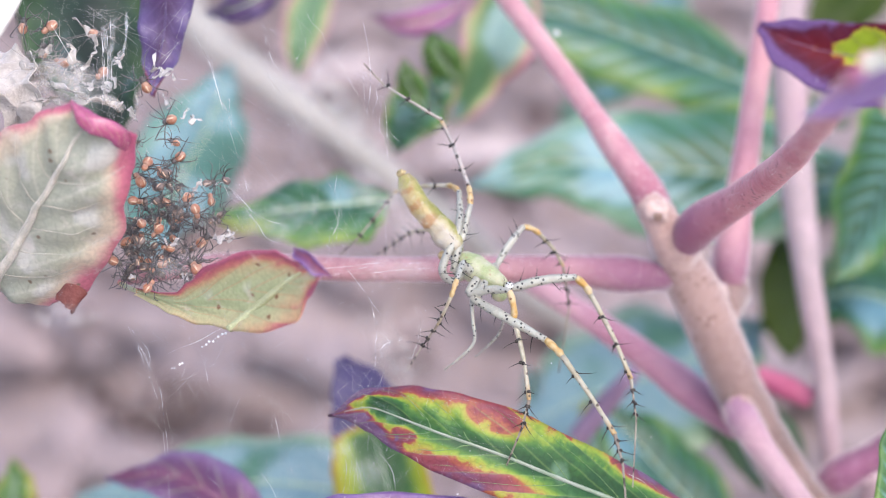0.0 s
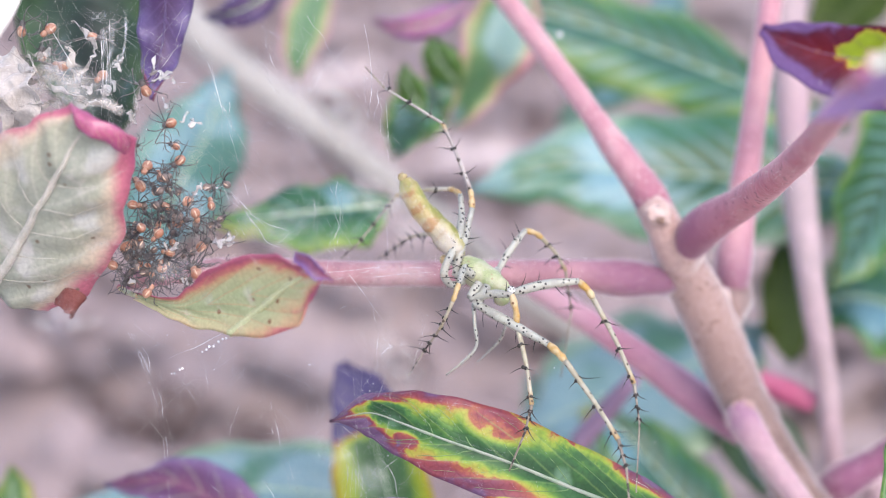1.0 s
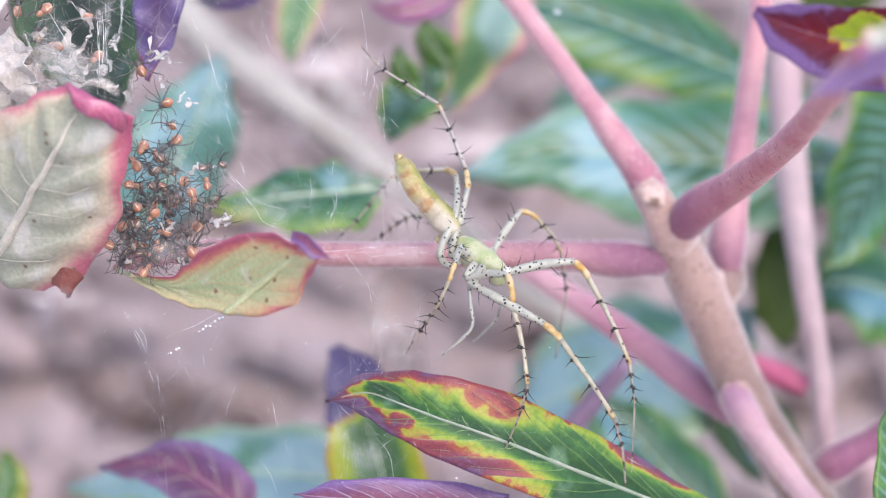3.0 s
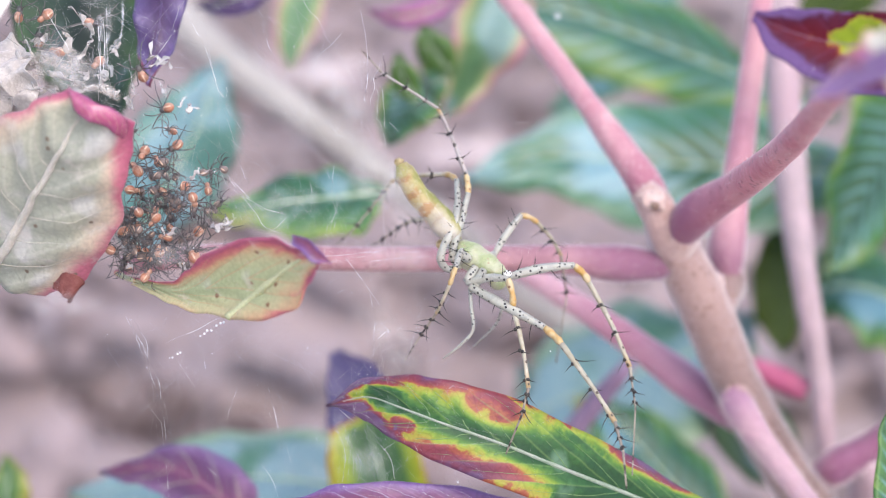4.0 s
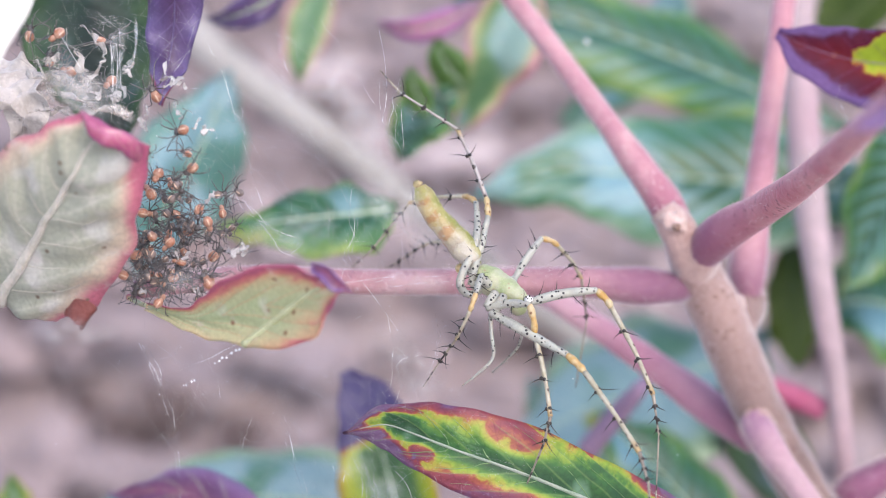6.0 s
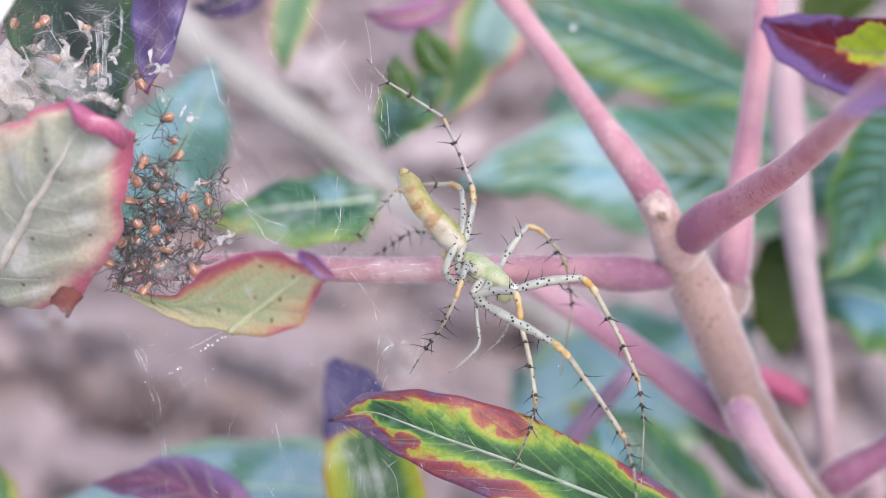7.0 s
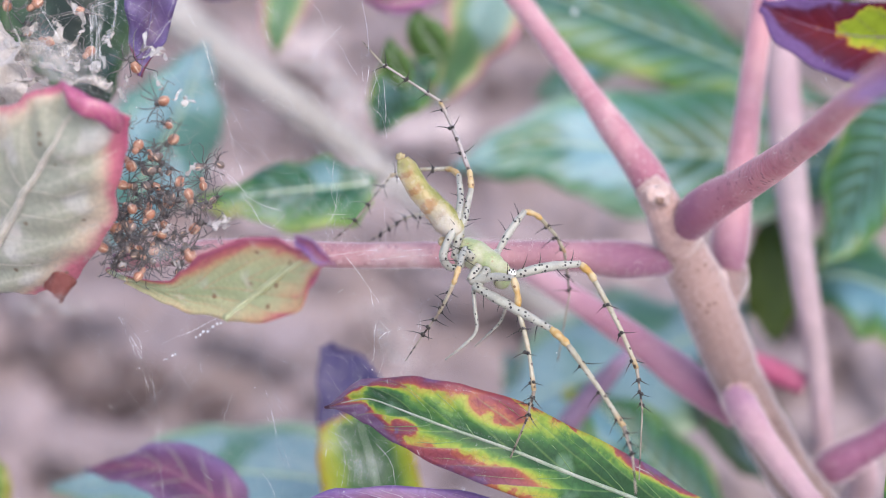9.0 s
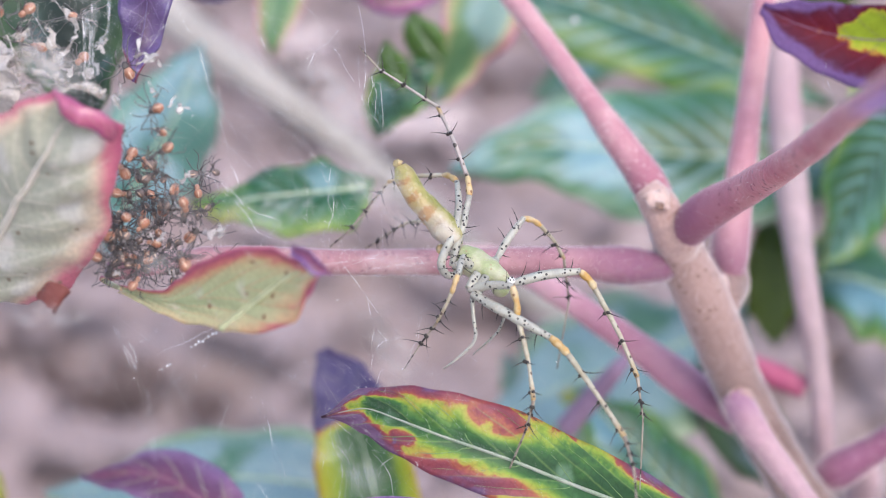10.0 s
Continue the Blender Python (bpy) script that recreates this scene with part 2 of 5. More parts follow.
# Blue patches on one half and wide vein bands paint sky sheen.
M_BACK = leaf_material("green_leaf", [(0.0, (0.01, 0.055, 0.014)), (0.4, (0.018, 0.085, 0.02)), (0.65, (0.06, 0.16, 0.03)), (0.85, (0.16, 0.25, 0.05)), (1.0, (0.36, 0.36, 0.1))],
                       veins=13, vein_colour=(0.16, 0.33, 0.36), vein_amount=0.55, vein_width=0.3, ragged=1.2, rough=0.3, patch=60, thin=0.15, gloss=0.4, coat=0.05, cell=0.3, sheen_mottle=(0.14, 0.29, 0.37), sheen_mottle_scale=55.0, sheen_mottle_at=0.5, sheen_mottle_lean=-1.0)
# Pale blue in the next three leaves is sky reflection painted as colour.
M_SKYSHEEN = leaf_material("sky_sheen_leaf", [(0.0, (0.05, 0.15, 0.09)), (0.4, (0.09, 0.21, 0.15)), (0.7, (0.2, 0.3, 0.18)), (1.0, (0.36, 0.42, 0.28))],
                       veins=11, vein_colour=(0.36, 0.46, 0.42), vein_amount=0.3, ragged=0.8, rough=0.3, patch=70, thin=0.12, gloss=0.5, coat=0.2, sheen_mottle=(0.22, 0.34, 0.38), sheen_mottle_scale=70.0, sheen_mottle_at=0.37)
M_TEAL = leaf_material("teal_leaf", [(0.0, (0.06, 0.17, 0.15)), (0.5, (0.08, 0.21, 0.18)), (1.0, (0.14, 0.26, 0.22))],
                       veins=9, vein_amount=0.1, ragged=0.9, rough=0.35, patch=90, thin=0.15, gloss=0.4, sheen_mottle=(0.2, 0.35, 0.42), sheen_mottle_scale=90.0, sheen_mottle_at=0.46)
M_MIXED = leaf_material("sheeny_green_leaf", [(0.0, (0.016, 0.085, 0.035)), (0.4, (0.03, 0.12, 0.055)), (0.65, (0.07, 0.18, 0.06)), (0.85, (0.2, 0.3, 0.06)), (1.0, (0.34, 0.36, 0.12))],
                        veins=9, vein_colour=(0.16, 0.3, 0.28), vein_amount=0.35, vein_width=0.2, ragged=0.9, rough=0.32, patch=110, thin=0.2, gloss=0.4, coat=0.1, sheen_mottle=(0.17, 0.32, 0.36), sheen_mottle_scale=120.0, sheen_mottle_at=0.58, patches=[(0.9, 0.45, 0.22, 0.5, 0.45), (0.72, 0.95, 0.12, 0.25, -0.6)])
# Near-black green: its darkness stands for shade behind and between leaves.
M_SHADE = leaf_material("shade_green_leaf", [(0.0, (0.016, 0.026, 0.022)), (0.45, (0.018, 0.045, 0.03)), (0.75, (0.035, 0.075, 0.03)), (1.0, (0.06, 0.05, 0.05))], veins=9, vein_amount=0.0, ragged=1.3, rough=0.5, patch=220, thin=0.1, gloss=0.25, sheen_mottle=(0.07, 0.11, 0.125), sheen_mottle_scale=170.0, sheen_mottle_at=0.52)
# Pale blue patches and wide vein bands stand for sky highlights.
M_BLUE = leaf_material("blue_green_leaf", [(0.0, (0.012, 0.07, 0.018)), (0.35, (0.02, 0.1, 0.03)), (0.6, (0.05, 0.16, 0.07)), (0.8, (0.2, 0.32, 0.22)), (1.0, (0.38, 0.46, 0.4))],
                       veins=13, vein_colour=(0.2, 0.38, 0.4), vein_amount=0.55, vein_width=0.32, ragged=0.8, rough=0.3, patch=70, thin=0.12, gloss=0.45, coat=0.1, cell=0.35, sheen_mottle=(0.2, 0.37, 0.44), sheen_mottle_scale=48.0, sheen_mottle_at=0.5, patches=[(0.85, 0.6, 0.2, 0.6, 0.35)])
M_EDGED = leaf_material("pink_edged_leaf", [(0.0, (0.06, 0.17, 0.08)), (0.4, (0.12, 0.24, 0.1)), (0.6, (0.36, 0.38, 0.18)), (0.78, (0.5, 0.2, 0.27)), (1.0, (0.42, 0.16, 0.32))],
                        veins=8, vein_colour=(0.3, 0.4, 0.25), ragged=0.45, rough=0.32, patch=70, thin=0.25, sheen_mottle=(0.22, 0.36, 0.36), sheen_mottle_scale=80.0, sheen_mottle_at=0.5)
M_LIME = leaf_material("yellow_green_leaf", [(0.0, (0.05, 0.14, 0.04)), (0.4, (0.09, 0.19, 0.04)), (0.6, (0.28, 0.33, 0.05)), (0.85, (0.3, 0.22, 0.07)), (1.0, (0.3, 0.08, 0.12))],
                       veins=8, ragged=0.4, rough=0.36, patch=90, tip=0.2)
M_OVAL = leaf_material("small_green_leaf", [(0.0, (0.05, 0.13, 0.025)), (0.6, (0.075, 0.17, 0.03)), (1.0, (0.1, 0.2, 0.05))], veins=6, vein_amount=0.1, ragged=0.6, rough=0.45, patch=120)
M_OLIVE = leaf_material("olive_leaf", [(0.0, (0.02, 0.04, 0.003)), (0.6, (0.032, 0.055, 0.005)), (1.0, (0.07, 0.09, 0.02))], veins=8, ragged=0.6, rough=0.5, patch=60, gloss=0.2, vein_amount=0.15, vein_colour=(0.1, 0.14, 0.03), thin=0.06)
M_MAUVE = leaf_material("mauve_leaf", [(0.0, (0.2, 0.06, 0.12)), (0.4, (0.17, 0.07, 0.15)), (0.7, (0.25, 0.13, 0.26)), (1.0, (0.22, 0.15, 0.3))], veins=7, ragged=1.0, rough=0.35, patch=90, sheen_mottle=(0.28, 0.24, 0.4), sheen_mottle_scale=130.0, sheen_mottle_at=0.56)
M_ROSE = leaf_material("rosy_leaf", [(0.0, (0.36, 0.12, 0.22)), (0.5, (0.42, 0.17, 0.34)), (1.0, (0.34, 0.2, 0.42))], veins=7, ragged=0.9, rough=0.35, patch=140)
M_STRIPED = leaf_material("striped_leaf", [(0.0, (0.02, 0.08, 0.02)), (0.3, (0.04, 0.12, 0.03)), (0.42, (0.2, 0.3, 0.02)), (0.62, (0.34, 0.35, 0.02)), (0.7, (0.36, 0.2, 0.03)), (0.8, (0.26, 0.05, 0.04)), (0.92, (0.12, 0.045, 0.1)), (1.0, (0.06, 0.045, 0.14))],
                          veins=7, ragged=0.35, rough=0.4, patch=90, tip=0.0, shift=-0.08, vein_amount=0.15, patches=[(1.0, 0.5, 0.4, 1.6, 1.1)])
M_RIB = skin_material("leaf_rib", (0.5, 0.465, 0.4), (0.4, 0.385, 0.32), 900, rough=0.7, sheen=0.3, relief=0.0008)
M_RIBGREEN = skin_material("green_leaf_rib", (0.34, 0.42, 0.29), (0.28, 0.38, 0.25), 600, rough=0.5, sheen=0.2)
M_RIBFRONT = skin_material("front_leaf_rib", (0.21, 0.27, 0.19), (0.3, 0.33, 0.27), 500, rough=0.6, sheen=0.2, relief=0.0006)
M_VEIN = skin_material("leaf_side_vein", (0.1, 0.2, 0.07), (0.14, 0.24, 0.08), 600, rough=0.5)
M_STALK = skin_material("pink_stalk", (0.4, 0.18, 0.215), (0.52, 0.28, 0.295), 110, rough=0.6, sheen=0.9, spots=(0.5, 0.3, 0.33), spot_scale=1500, spot_size=0.2, root=(0.21, 0.09, 0.145))
M_PINK = skin_material("rosy_stalk", (0.42, 0.19, 0.22), (0.53, 0.3, 0.31), 140, rough=0.65, sheen=0.7, spots=(0.56, 0.38, 0.38), spot_scale=1300, spot_size=0.24, relief=0.0007, root=(0.33, 0.12, 0.165))
M_PLUM = skin_material("plum_stalk", (0.2, 0.07, 0.135), (0.3, 0.12, 0.18), 100, rough=0.6, sheen=0.4)
M_LILAC = skin_material("lilac_stalk", (0.2, 0.13, 0.2), (0.26, 0.16, 0.23), 90, rough=0.6)
M_STALKDARK = skin_material("purple_stalk", (0.43, 0.12, 0.16), (0.52, 0.22, 0.245), 160, rough=0.65, sheen=0.25, spots=(0.3, 0.1, 0.14), spot_scale=1000, spot_size=0.24, root=(0.23, 0.08, 0.145), relief=0.0003)
M_STEM = skin_material("downy_stem", (0.155, 0.098, 0.085), (0.24, 0.16, 0.145), 160, spots=(0.14, 0.075, 0.06), spot_scale=980, rough=0.75, sheen=0.9, relief=0.0008, spot_size=0.25, root=(0.4, 0.265, 0.235))
M_PALE = skin_material("pale_stem", (0.33, 0.31, 0.285), (0.29, 0.27, 0.245), 60, rough=0.7, sheen=0.2)
M_RUST = skin_material("rust_leaf", (0.1, 0.022, 0.017), (0.14, 0.035, 0.028), 350, rough=0.65, relief=0.0008)
M_BLUSH = skin_material("blush_stalk", (0.36, 0.2, 0.245), (0.44, 0.285, 0.31), 100, rough=0.6, sheen=0.8, root=(0.27, 0.13, 0.22))
M_ROSY = skin_material("rose_stalk", (0.45, 0.2, 0.255), (0.56, 0.32, 0.35), 110, rough=0.6, sheen=0.6, root=(0.3, 0.13, 0.21))
M_PINKISH = skin_material("pale_pink_stem", (0.35, 0.235, 0.26), (0.34, 0.26, 0.268), 40, rough=0.7, sheen=0.2)
M_CURLRIB = skin_material("curled_leaf_rib", (0.45, 0.47, 0.28), (0.41, 0.43, 0.24), 600, rough=0.75, relief=0.0006)
M_HEADBARK = skin_material("stem_head_bark", (0.48, 0.325, 0.285), (0.4, 0.27, 0.24), 260, rough=0.75, sheen=0.8, relief=0.0006, spots=(0.4, 0.25, 0.21), spot_scale=1200, spot_size=0.25)
M_SCAR = skin_material("leaf_scar", (0.62, 0.47, 0.42), (0.5, 0.35, 0.31), 500, rough=0.75, sheen=0.7, relief=0.0005)
M_DUSK = skin_material("dusky_stalk", (0.29, 0.145, 0.17), (0.38, 0.21, 0.225), 110, rough=0.65, sheen=0.5, spots=(0.25, 0.12, 0.15), spot_scale=1100, spot_size=0.22, root=(0.19, 0.07, 0.135), relief=0.0005)
M_PURPLERIB = skin_material("purple_rib", (0.12, 0.05, 0.12), (0.16, 0.08, 0.16), 400, rough=0.5)
M_FROST = skin_material("frosted_vein", (0.26, 0.19, 0.3), (0.34, 0.27, 0.36), 500, rough=0.6)
M_MAUVERIB = skin_material("mauve_rib", (0.26, 0.1, 0.16), (0.32, 0.15, 0.2), 400, rough=0.5)
M_CRIMSON = skin_material("crimson_stalk", (0.33, 0.06, 0.13), (0.4, 0.12, 0.19), 90, rough=0.6)
M_DOWN = skin_material("plant_down", (0.6, 0.48, 0.46), (0.66, 0.56, 0.52), 400, rough=0.7)
M_PIT = skin_material("scar_pit", (0.2, 0.12, 0.09), (0.3, 0.2, 0.15), 900, rough=0.8)
M_LEG = skin_material("spider_leg", (0.28, 0.28, 0.245), (0.365, 0.365, 0.31), 700, spots=(0.015, 0.014, 0.016), spot_scale=2100, rough=0.45, spot_size=0.31, relief=0.00008, sub=0.25)
M_SHIN = skin_material("spider_shin", (0.31, 0.275, 0.19), (0.39, 0.36, 0.285), 600, spots=(0.07, 0.05, 0.035), spot_scale=1300, rough=0.45, spot_size=0.27, relief=0.00008, sub=0.2, crown=(0.37, 0.25, 0.11))
M_GLASSY = skin_material("glassy_shin", (0.27, 0.235, 0.225), (0.35, 0.315, 0.3), 600, spots=(0.06, 0.05, 0.045), spot_scale=1100, rough=0.35, spot_size=0.3, relief=0.00008, sub=0.4, crown=(0.4, 0.27, 0.09))
M_GLASSYFOOT = skin_material("glassy_foot", (0.25, 0.225, 0.2), (0.34, 0.315, 0.285), 500, rough=0.4, relief=0.00005, spots=(0.03, 0.025, 0.024), spot_scale=700, spot_size=0.22)
M_FOOT = skin_material("spider_foot", (0.2, 0.165, 0.13), (0.3, 0.265, 0.21), 500, rough=0.5, relief=0.00005, spots=(0.03, 0.022, 0.02), spot_scale=1100, spot_size=0.4)
M_KNEE = skin_material("spider_knee", (0.4, 0.235, 0.06), (0.47, 0.38, 0.23), 800, rough=0.4, relief=0.0001, sub=0.2, spots=(0.16, 0.075, 0.03), spot_scale=1200, spot_size=0.2)
M_TIP = skin_material("spinneret_skin", (0.36, 0.29, 0.14), (0.24, 0.16, 0.08), 1500, rough=0.45, relief=0.0001, sub=0.2)
M_SPINE = skin_material("spider_spine", (0.015, 0.012, 0.012), (0.03, 0.025, 0.02), 900, rough=0.4, relief=0.00002)
M_HEAD = skin_material("spider_carapace", (0.27, 0.32, 0.16), (0.38, 0.38, 0.26), 700, rough=0.4, relief=0.0001, sub=0.3, spots=(0.3, 0.24, 0.14), spot_scale=1500, spot_size=0.2)
M_EYEWHITE = skin_material("spider_eye_ring", (0.8, 0.8, 0.76), (0.7, 0.7, 0.66), 900, rough=0.5, relief=0.00002)
M_BABY = skin_material("spiderling_abdomen", (0.32, 0.13, 0.075), (0.36, 0.21, 0.15), 1500, rough=0.35, relief=0.00003, sub=0.2)
M_BABYPALE = skin_material("spiderling_pale", (0.2, 0.15, 0.13), (0.13, 0.1, 0.09), 900, rough=0.4, relief=0.00003, sub=0.2)
M_STRIPE = skin_material("spiderling_stripe", (0.5, 0.34, 0.24), (0.56, 0.41, 0.3), 900, rough=0.4, relief=0.00002)
M_BABYLEG = skin_material("spiderling_leg", (0.045, 0.04, 0.041), (0.115, 0.104, 0.1), 1600, rough=0.5, relief=0.00002)
M_HUSK = skin_material("shed_skin", (0.48, 0.46, 0.44), (0.32, 0.29, 0.28), 900, rough=0.5, relief=0.0001)
M_BLEACH = skin_material("bleached_leaf", (0.72, 0.7, 0.66), (0.62, 0.6, 0.55), 200, rough=0.6)
M_SAC = skin_material("egg_sac_silk", (0.5, 0.45, 0.41), (0.38, 0.33, 0.29), 350, rough=0.75, sheen=0.4, relief=0.0006)


def abdomen_material():
    """Olive back, amber bars down one flank, whitish towards the waist."""
    m, nd, ln, b = material("spider_abdomen", 0.42, 0.45)
    u, v = along_across(nd, ln)
    n = grain(nd, ln, 600, 3.0)
    rag = calc(nd, ln, "SUBTRACT", grain(nd, ln, 900, 4.0, 0.7), 0.5)
    across = calc(nd, ln, "MULTIPLY_ADD", rag, 0.2, v)
    along = calc(nd, ln, "MULTIPLY_ADD", rag, 0.13, u)
    flank = blend(nd, ln, step(nd, ln, along, 0.3, 0.6), (0.42, 0.38, 0.31), (0.36, 0.28, 0.12))
    bar = calc(nd, ln, "ABSOLUTE", calc(nd, ln, "SUBTRACT", calc(nd, ln, "FRACT", calc(nd, ln, "MULTIPLY", along, 7.0)), 0.5))
    bar = calc(nd, ln, "MULTIPLY", calc(nd, ln, "SUBTRACT", 1.0, step(nd, ln, bar, 0.12, 0.3)), step(nd, ln, along, 0.34, 0.46))
    bar = calc(nd, ln, "MULTIPLY", bar, calc(nd, ln, "SUBTRACT", 1.0, step(nd, ln, along, 0.78, 0.9)))
    colour = blend(nd, ln, calc(nd, ln, "MULTIPLY", bar, 0.9), flank, (0.28, 0.14, 0.04))
    back = blend(nd, ln, step(nd, ln, n, 0.4, 0.6), (0.2, 0.2, 0.045), (0.29, 0.27, 0.09))
    colour = blend(nd, ln, step(nd, ln, calc(nd, ln, "MULTIPLY_ADD", u, 0.1, across), 0.6, 0.74), colour, back)
    tail = blend(nd, ln, step(nd, ln, n, 0.4, 0.6), (0.28, 0.27, 0.08), (0.26, 0.21, 0.08))
    colour = blend(nd, ln, step(nd, ln, along, 0.76, 0.88), colour, tail)
    pale = step(nd, ln, grain(nd, ln, 1500, 2.0), 0.52, 0.68)
    colour = blend(nd, ln, calc(nd, ln, "MULTIPLY", pale, 0.4), colour, (0.44, 0.41, 0.28))
    ln.new(colour, b.inputs["Base Color"])
    b.inputs["Subsurface Weight"].default_value = 0.2
    b.inputs["Subsurface Radius"].default_value = (0.001, 0.0008, 0.0004)
    bump(nd, ln, b, calc(nd, ln, "ADD", n, rag), 0.6, 0.0003)
    return m


def silk_material(name, amount, low=0.34, high=0.58, white=0.85, fade=False, tint=1.0):
    """Threads cut by noise into bright stretches that stand for glints, or sheer films; fade: thins out towards the
    film's edges.
    """
    m, nd, ln, b = material(name, 0.25, 0.6)
    b.inputs["Base Color"].default_value = (white, white * tint, white * tint * tint, 1)
    clear = nd.new("ShaderNodeBsdfTransparent")
    mix = nd.new("ShaderNodeMixShader")
    n = calc(nd, ln, "MULTIPLY", step(nd, ln, grain(nd, ln, 380, 3.0), low, high), amount)
    if fade:
        u, v = along_across(nd, ln)
        for w in (u, v):
            n = calc(nd, ln, "MULTIPLY", n, calc(nd, ln, "SUBTRACT", 1.0, step(nd, ln, calc(nd, ln, "ABSOLUTE", calc(nd, ln, "SUBTRACT", w, 0.5)), 0.1, 0.49)))
    ln.new(n, mix.inputs[0])
    ln.new(clear.outputs[0], mix.inputs[1])
    ln.new(b.outputs[0], mix.inputs[2])
    ln.new(mix.outputs[0], nd["Material Output"].inputs[0])
    return m


def soil_material():
    m, nd, ln, b = material("leaf_litter_soil", 0.9, 0.2)
    big, mid, fine = grain(nd, ln, 7, 2.0), grain(nd, ln, 40, 4.0), grain(nd, ln, 300, 4.0)
    colour = blend(nd, ln, step(nd, ln, big, 0.35, 0.65), (0.25, 0.19, 0.182), (0.37, 0.29, 0.275))
    colour = blend(nd, ln, calc(nd, ln, "MULTIPLY", step(nd, ln, mid, 0.5, 0.72), 0.25), colour, (0.15, 0.11, 0.1))
    colour = blend(nd, ln, calc(nd, ln, "MULTIPLY", fine, 0.4), colour, (0.48, 0.39, 0.37))
    ln.new(colour, b.inputs["Base Color"])
    bump(nd, ln, b, mid, 0.8, 0.01)
    return m


M_ABDOMEN = abdomen_material()
M_SILK = silk_material("silk_strand", 1.0, 0.38, 0.6)
M_TORN = silk_material("torn_silk", 0.8, 0.32, 0.62, 0.5, False, 0.92)
M_SHEET = silk_material("torn_silk_sheet", 0.75, 0.36, 0.62, 0.52, True, 0.92)
M_HUSKFILM = silk_material("sheer_shed_skin", 0.7, 0.34, 0.62, 0.45, False, 0.96)
M_FINE = silk_material("fine_silk", 0.62, 0.42, 0.64)
M_FILM = silk_material("silk_film", 0.4, 0.36, 0.7, 0.6, True)
M_VEIL = silk_material("silk_veil", 0.13, 0.3, 0.7, 0.62, True)
M_SOIL = soil_material()
M_GAPDARK = skin_material("soil_shade_leaf", (0.13, 0.088, 0.082), (0.09, 0.064, 0.06), 60, rough=0.8)
M_SOILPALE = skin_material("soil_lightening_leaf", (0.58, 0.48, 0.45), (0.46, 0.37, 0.35), 40, rough=0.85)
M_WEED = skin_material("withered_weed", (0.105, 0.076, 0.072), (0.15, 0.11, 0.105), 60, rough=0.8)
M_CHIP = skin_material("dry_litter", (0.3, 0.23, 0.222), (0.23, 0.175, 0.168), 30, rough=0.85)


# ---- shapes ----
def curve(points, t):
    """A smooth line through the points, t from 0 to 1."""
    n = len(points) - 1
    k = min(int(t * n), n - 1)
    f = t * n - k
    p1, p2 = points[k], points[k + 1]
    p0 = points[k - 1] if k else p1 * 2 - p2
    p3 = points[k + 2] if k + 2 <= n else p2 * 2 - p1
    return 0.5 * (2 * p1 + (p2 - p0) * f + (2 * p0 - 5 * p1 + 4 * p2 - p3) * f * f + (3 * p1 - p0 - 3 * p2 + p3) * f ** 3)


def ease(values, t):
    n = len(values) - 1
    k = min(int(t * n), n - 1)
    f = t * n - k
    f = f * f * (3 - 2 * f) if n > 1 else f
    return values[k] * (1 - f) + values[k + 1] * f


def tube(bm, points, radii, rings=16, sides=10, rough=0.0, bead=200.0):
    """A rounded stalk along the points; radii in millimetres, spread evenly along it."""
    points = [Vector(p) for p in points]
    uv = bm.loops.layers.uv.verify()
    made, side = [], None
    for i in range(rings + 1):
        t = i / rings
        c = curve(points, t)
        way = (curve(points, min(1, t + 0.01)) - curve(points, max(0, t - 0.01))).normalized()
        if side is None:
            side = way.cross(Vector((0.31, 0.2, 0.93))).normalized()
        side = (side - way * side.dot(way)).normalized()
        other = way.cross(side)
        r = ease(radii, t) * MM
        ring = []
        for j in range(sides):
            a = 2 * math.pi * j / sides
            out = side * math.cos(a) + other * math.sin(a)
            k = 1 + rough * noise.noise((c + out * r) * bead)
            ring.append(bm.verts.new(c + out * r * k))
        made.append(ring)
    for i in range(rings):
        for j in range(sides):
            q = (j + 1) % sides
            face = bm.faces.new((made[i][j], made[i][q], made[i + 1][q], made[i + 1][j]))
            face.smooth = True
            for loop, (u, w) in zip(face.loops, ((i, j), (i, j + 1), (i + 1, j + 1), (i + 1, j))):
                loop[uv].uv = (u / rings, w / sides)
    for ring, flip in ((made[0], True), (made[-1], False)):
        face = bm.faces.new(ring[::-1] if flip else ring)
        face.smooth = True
    return bm


def ball(bm, centre, radii, turn=None, seg=12, rings=8):
    m = Matrix.Translation(centre) @ (turn.to_4x4() if turn else Matrix()) @ Matrix.Diagonal((*(r * MM for r in radii), 1))
    made = bmesh.ops.create_uvsphere(bm, u_segments=seg, v_segments=rings, radius=1, matrix=m)
    for v in made["verts"]:
        for f in v.link_faces:
            f.smooth = True
    return bm


def lump(bm, centre, radii, rough=0.3, bead=600.0, turn=None):
    """A ball with an uneven, knobbly surface."""
    made = bmesh.ops.create_icosphere(bm, subdivisions=3, radius=1)
    for v in made["verts"]:
        d = Vector(v.co)
        k = 1 + rough * noise.noise(d * bead / 400.0 + Vector(centre) * 900) + 0.4 * rough * noise.noise(d * bead / 130.0)
        q = Vector((d.x * radii[0], d.y * radii[1], d.z * radii[2])) * k * MM
        v.co = Vector(centre) + (turn @ q if turn else q)
        for f in v.link_faces:
            f.smooth = True
    return bm


def thing(name, base, label, category, group="", kind=""):
    ob = new(name)
    ob.empty_display_size = 0.005
    ob.location = base
    return tagged(ob, label, category, group, kind)


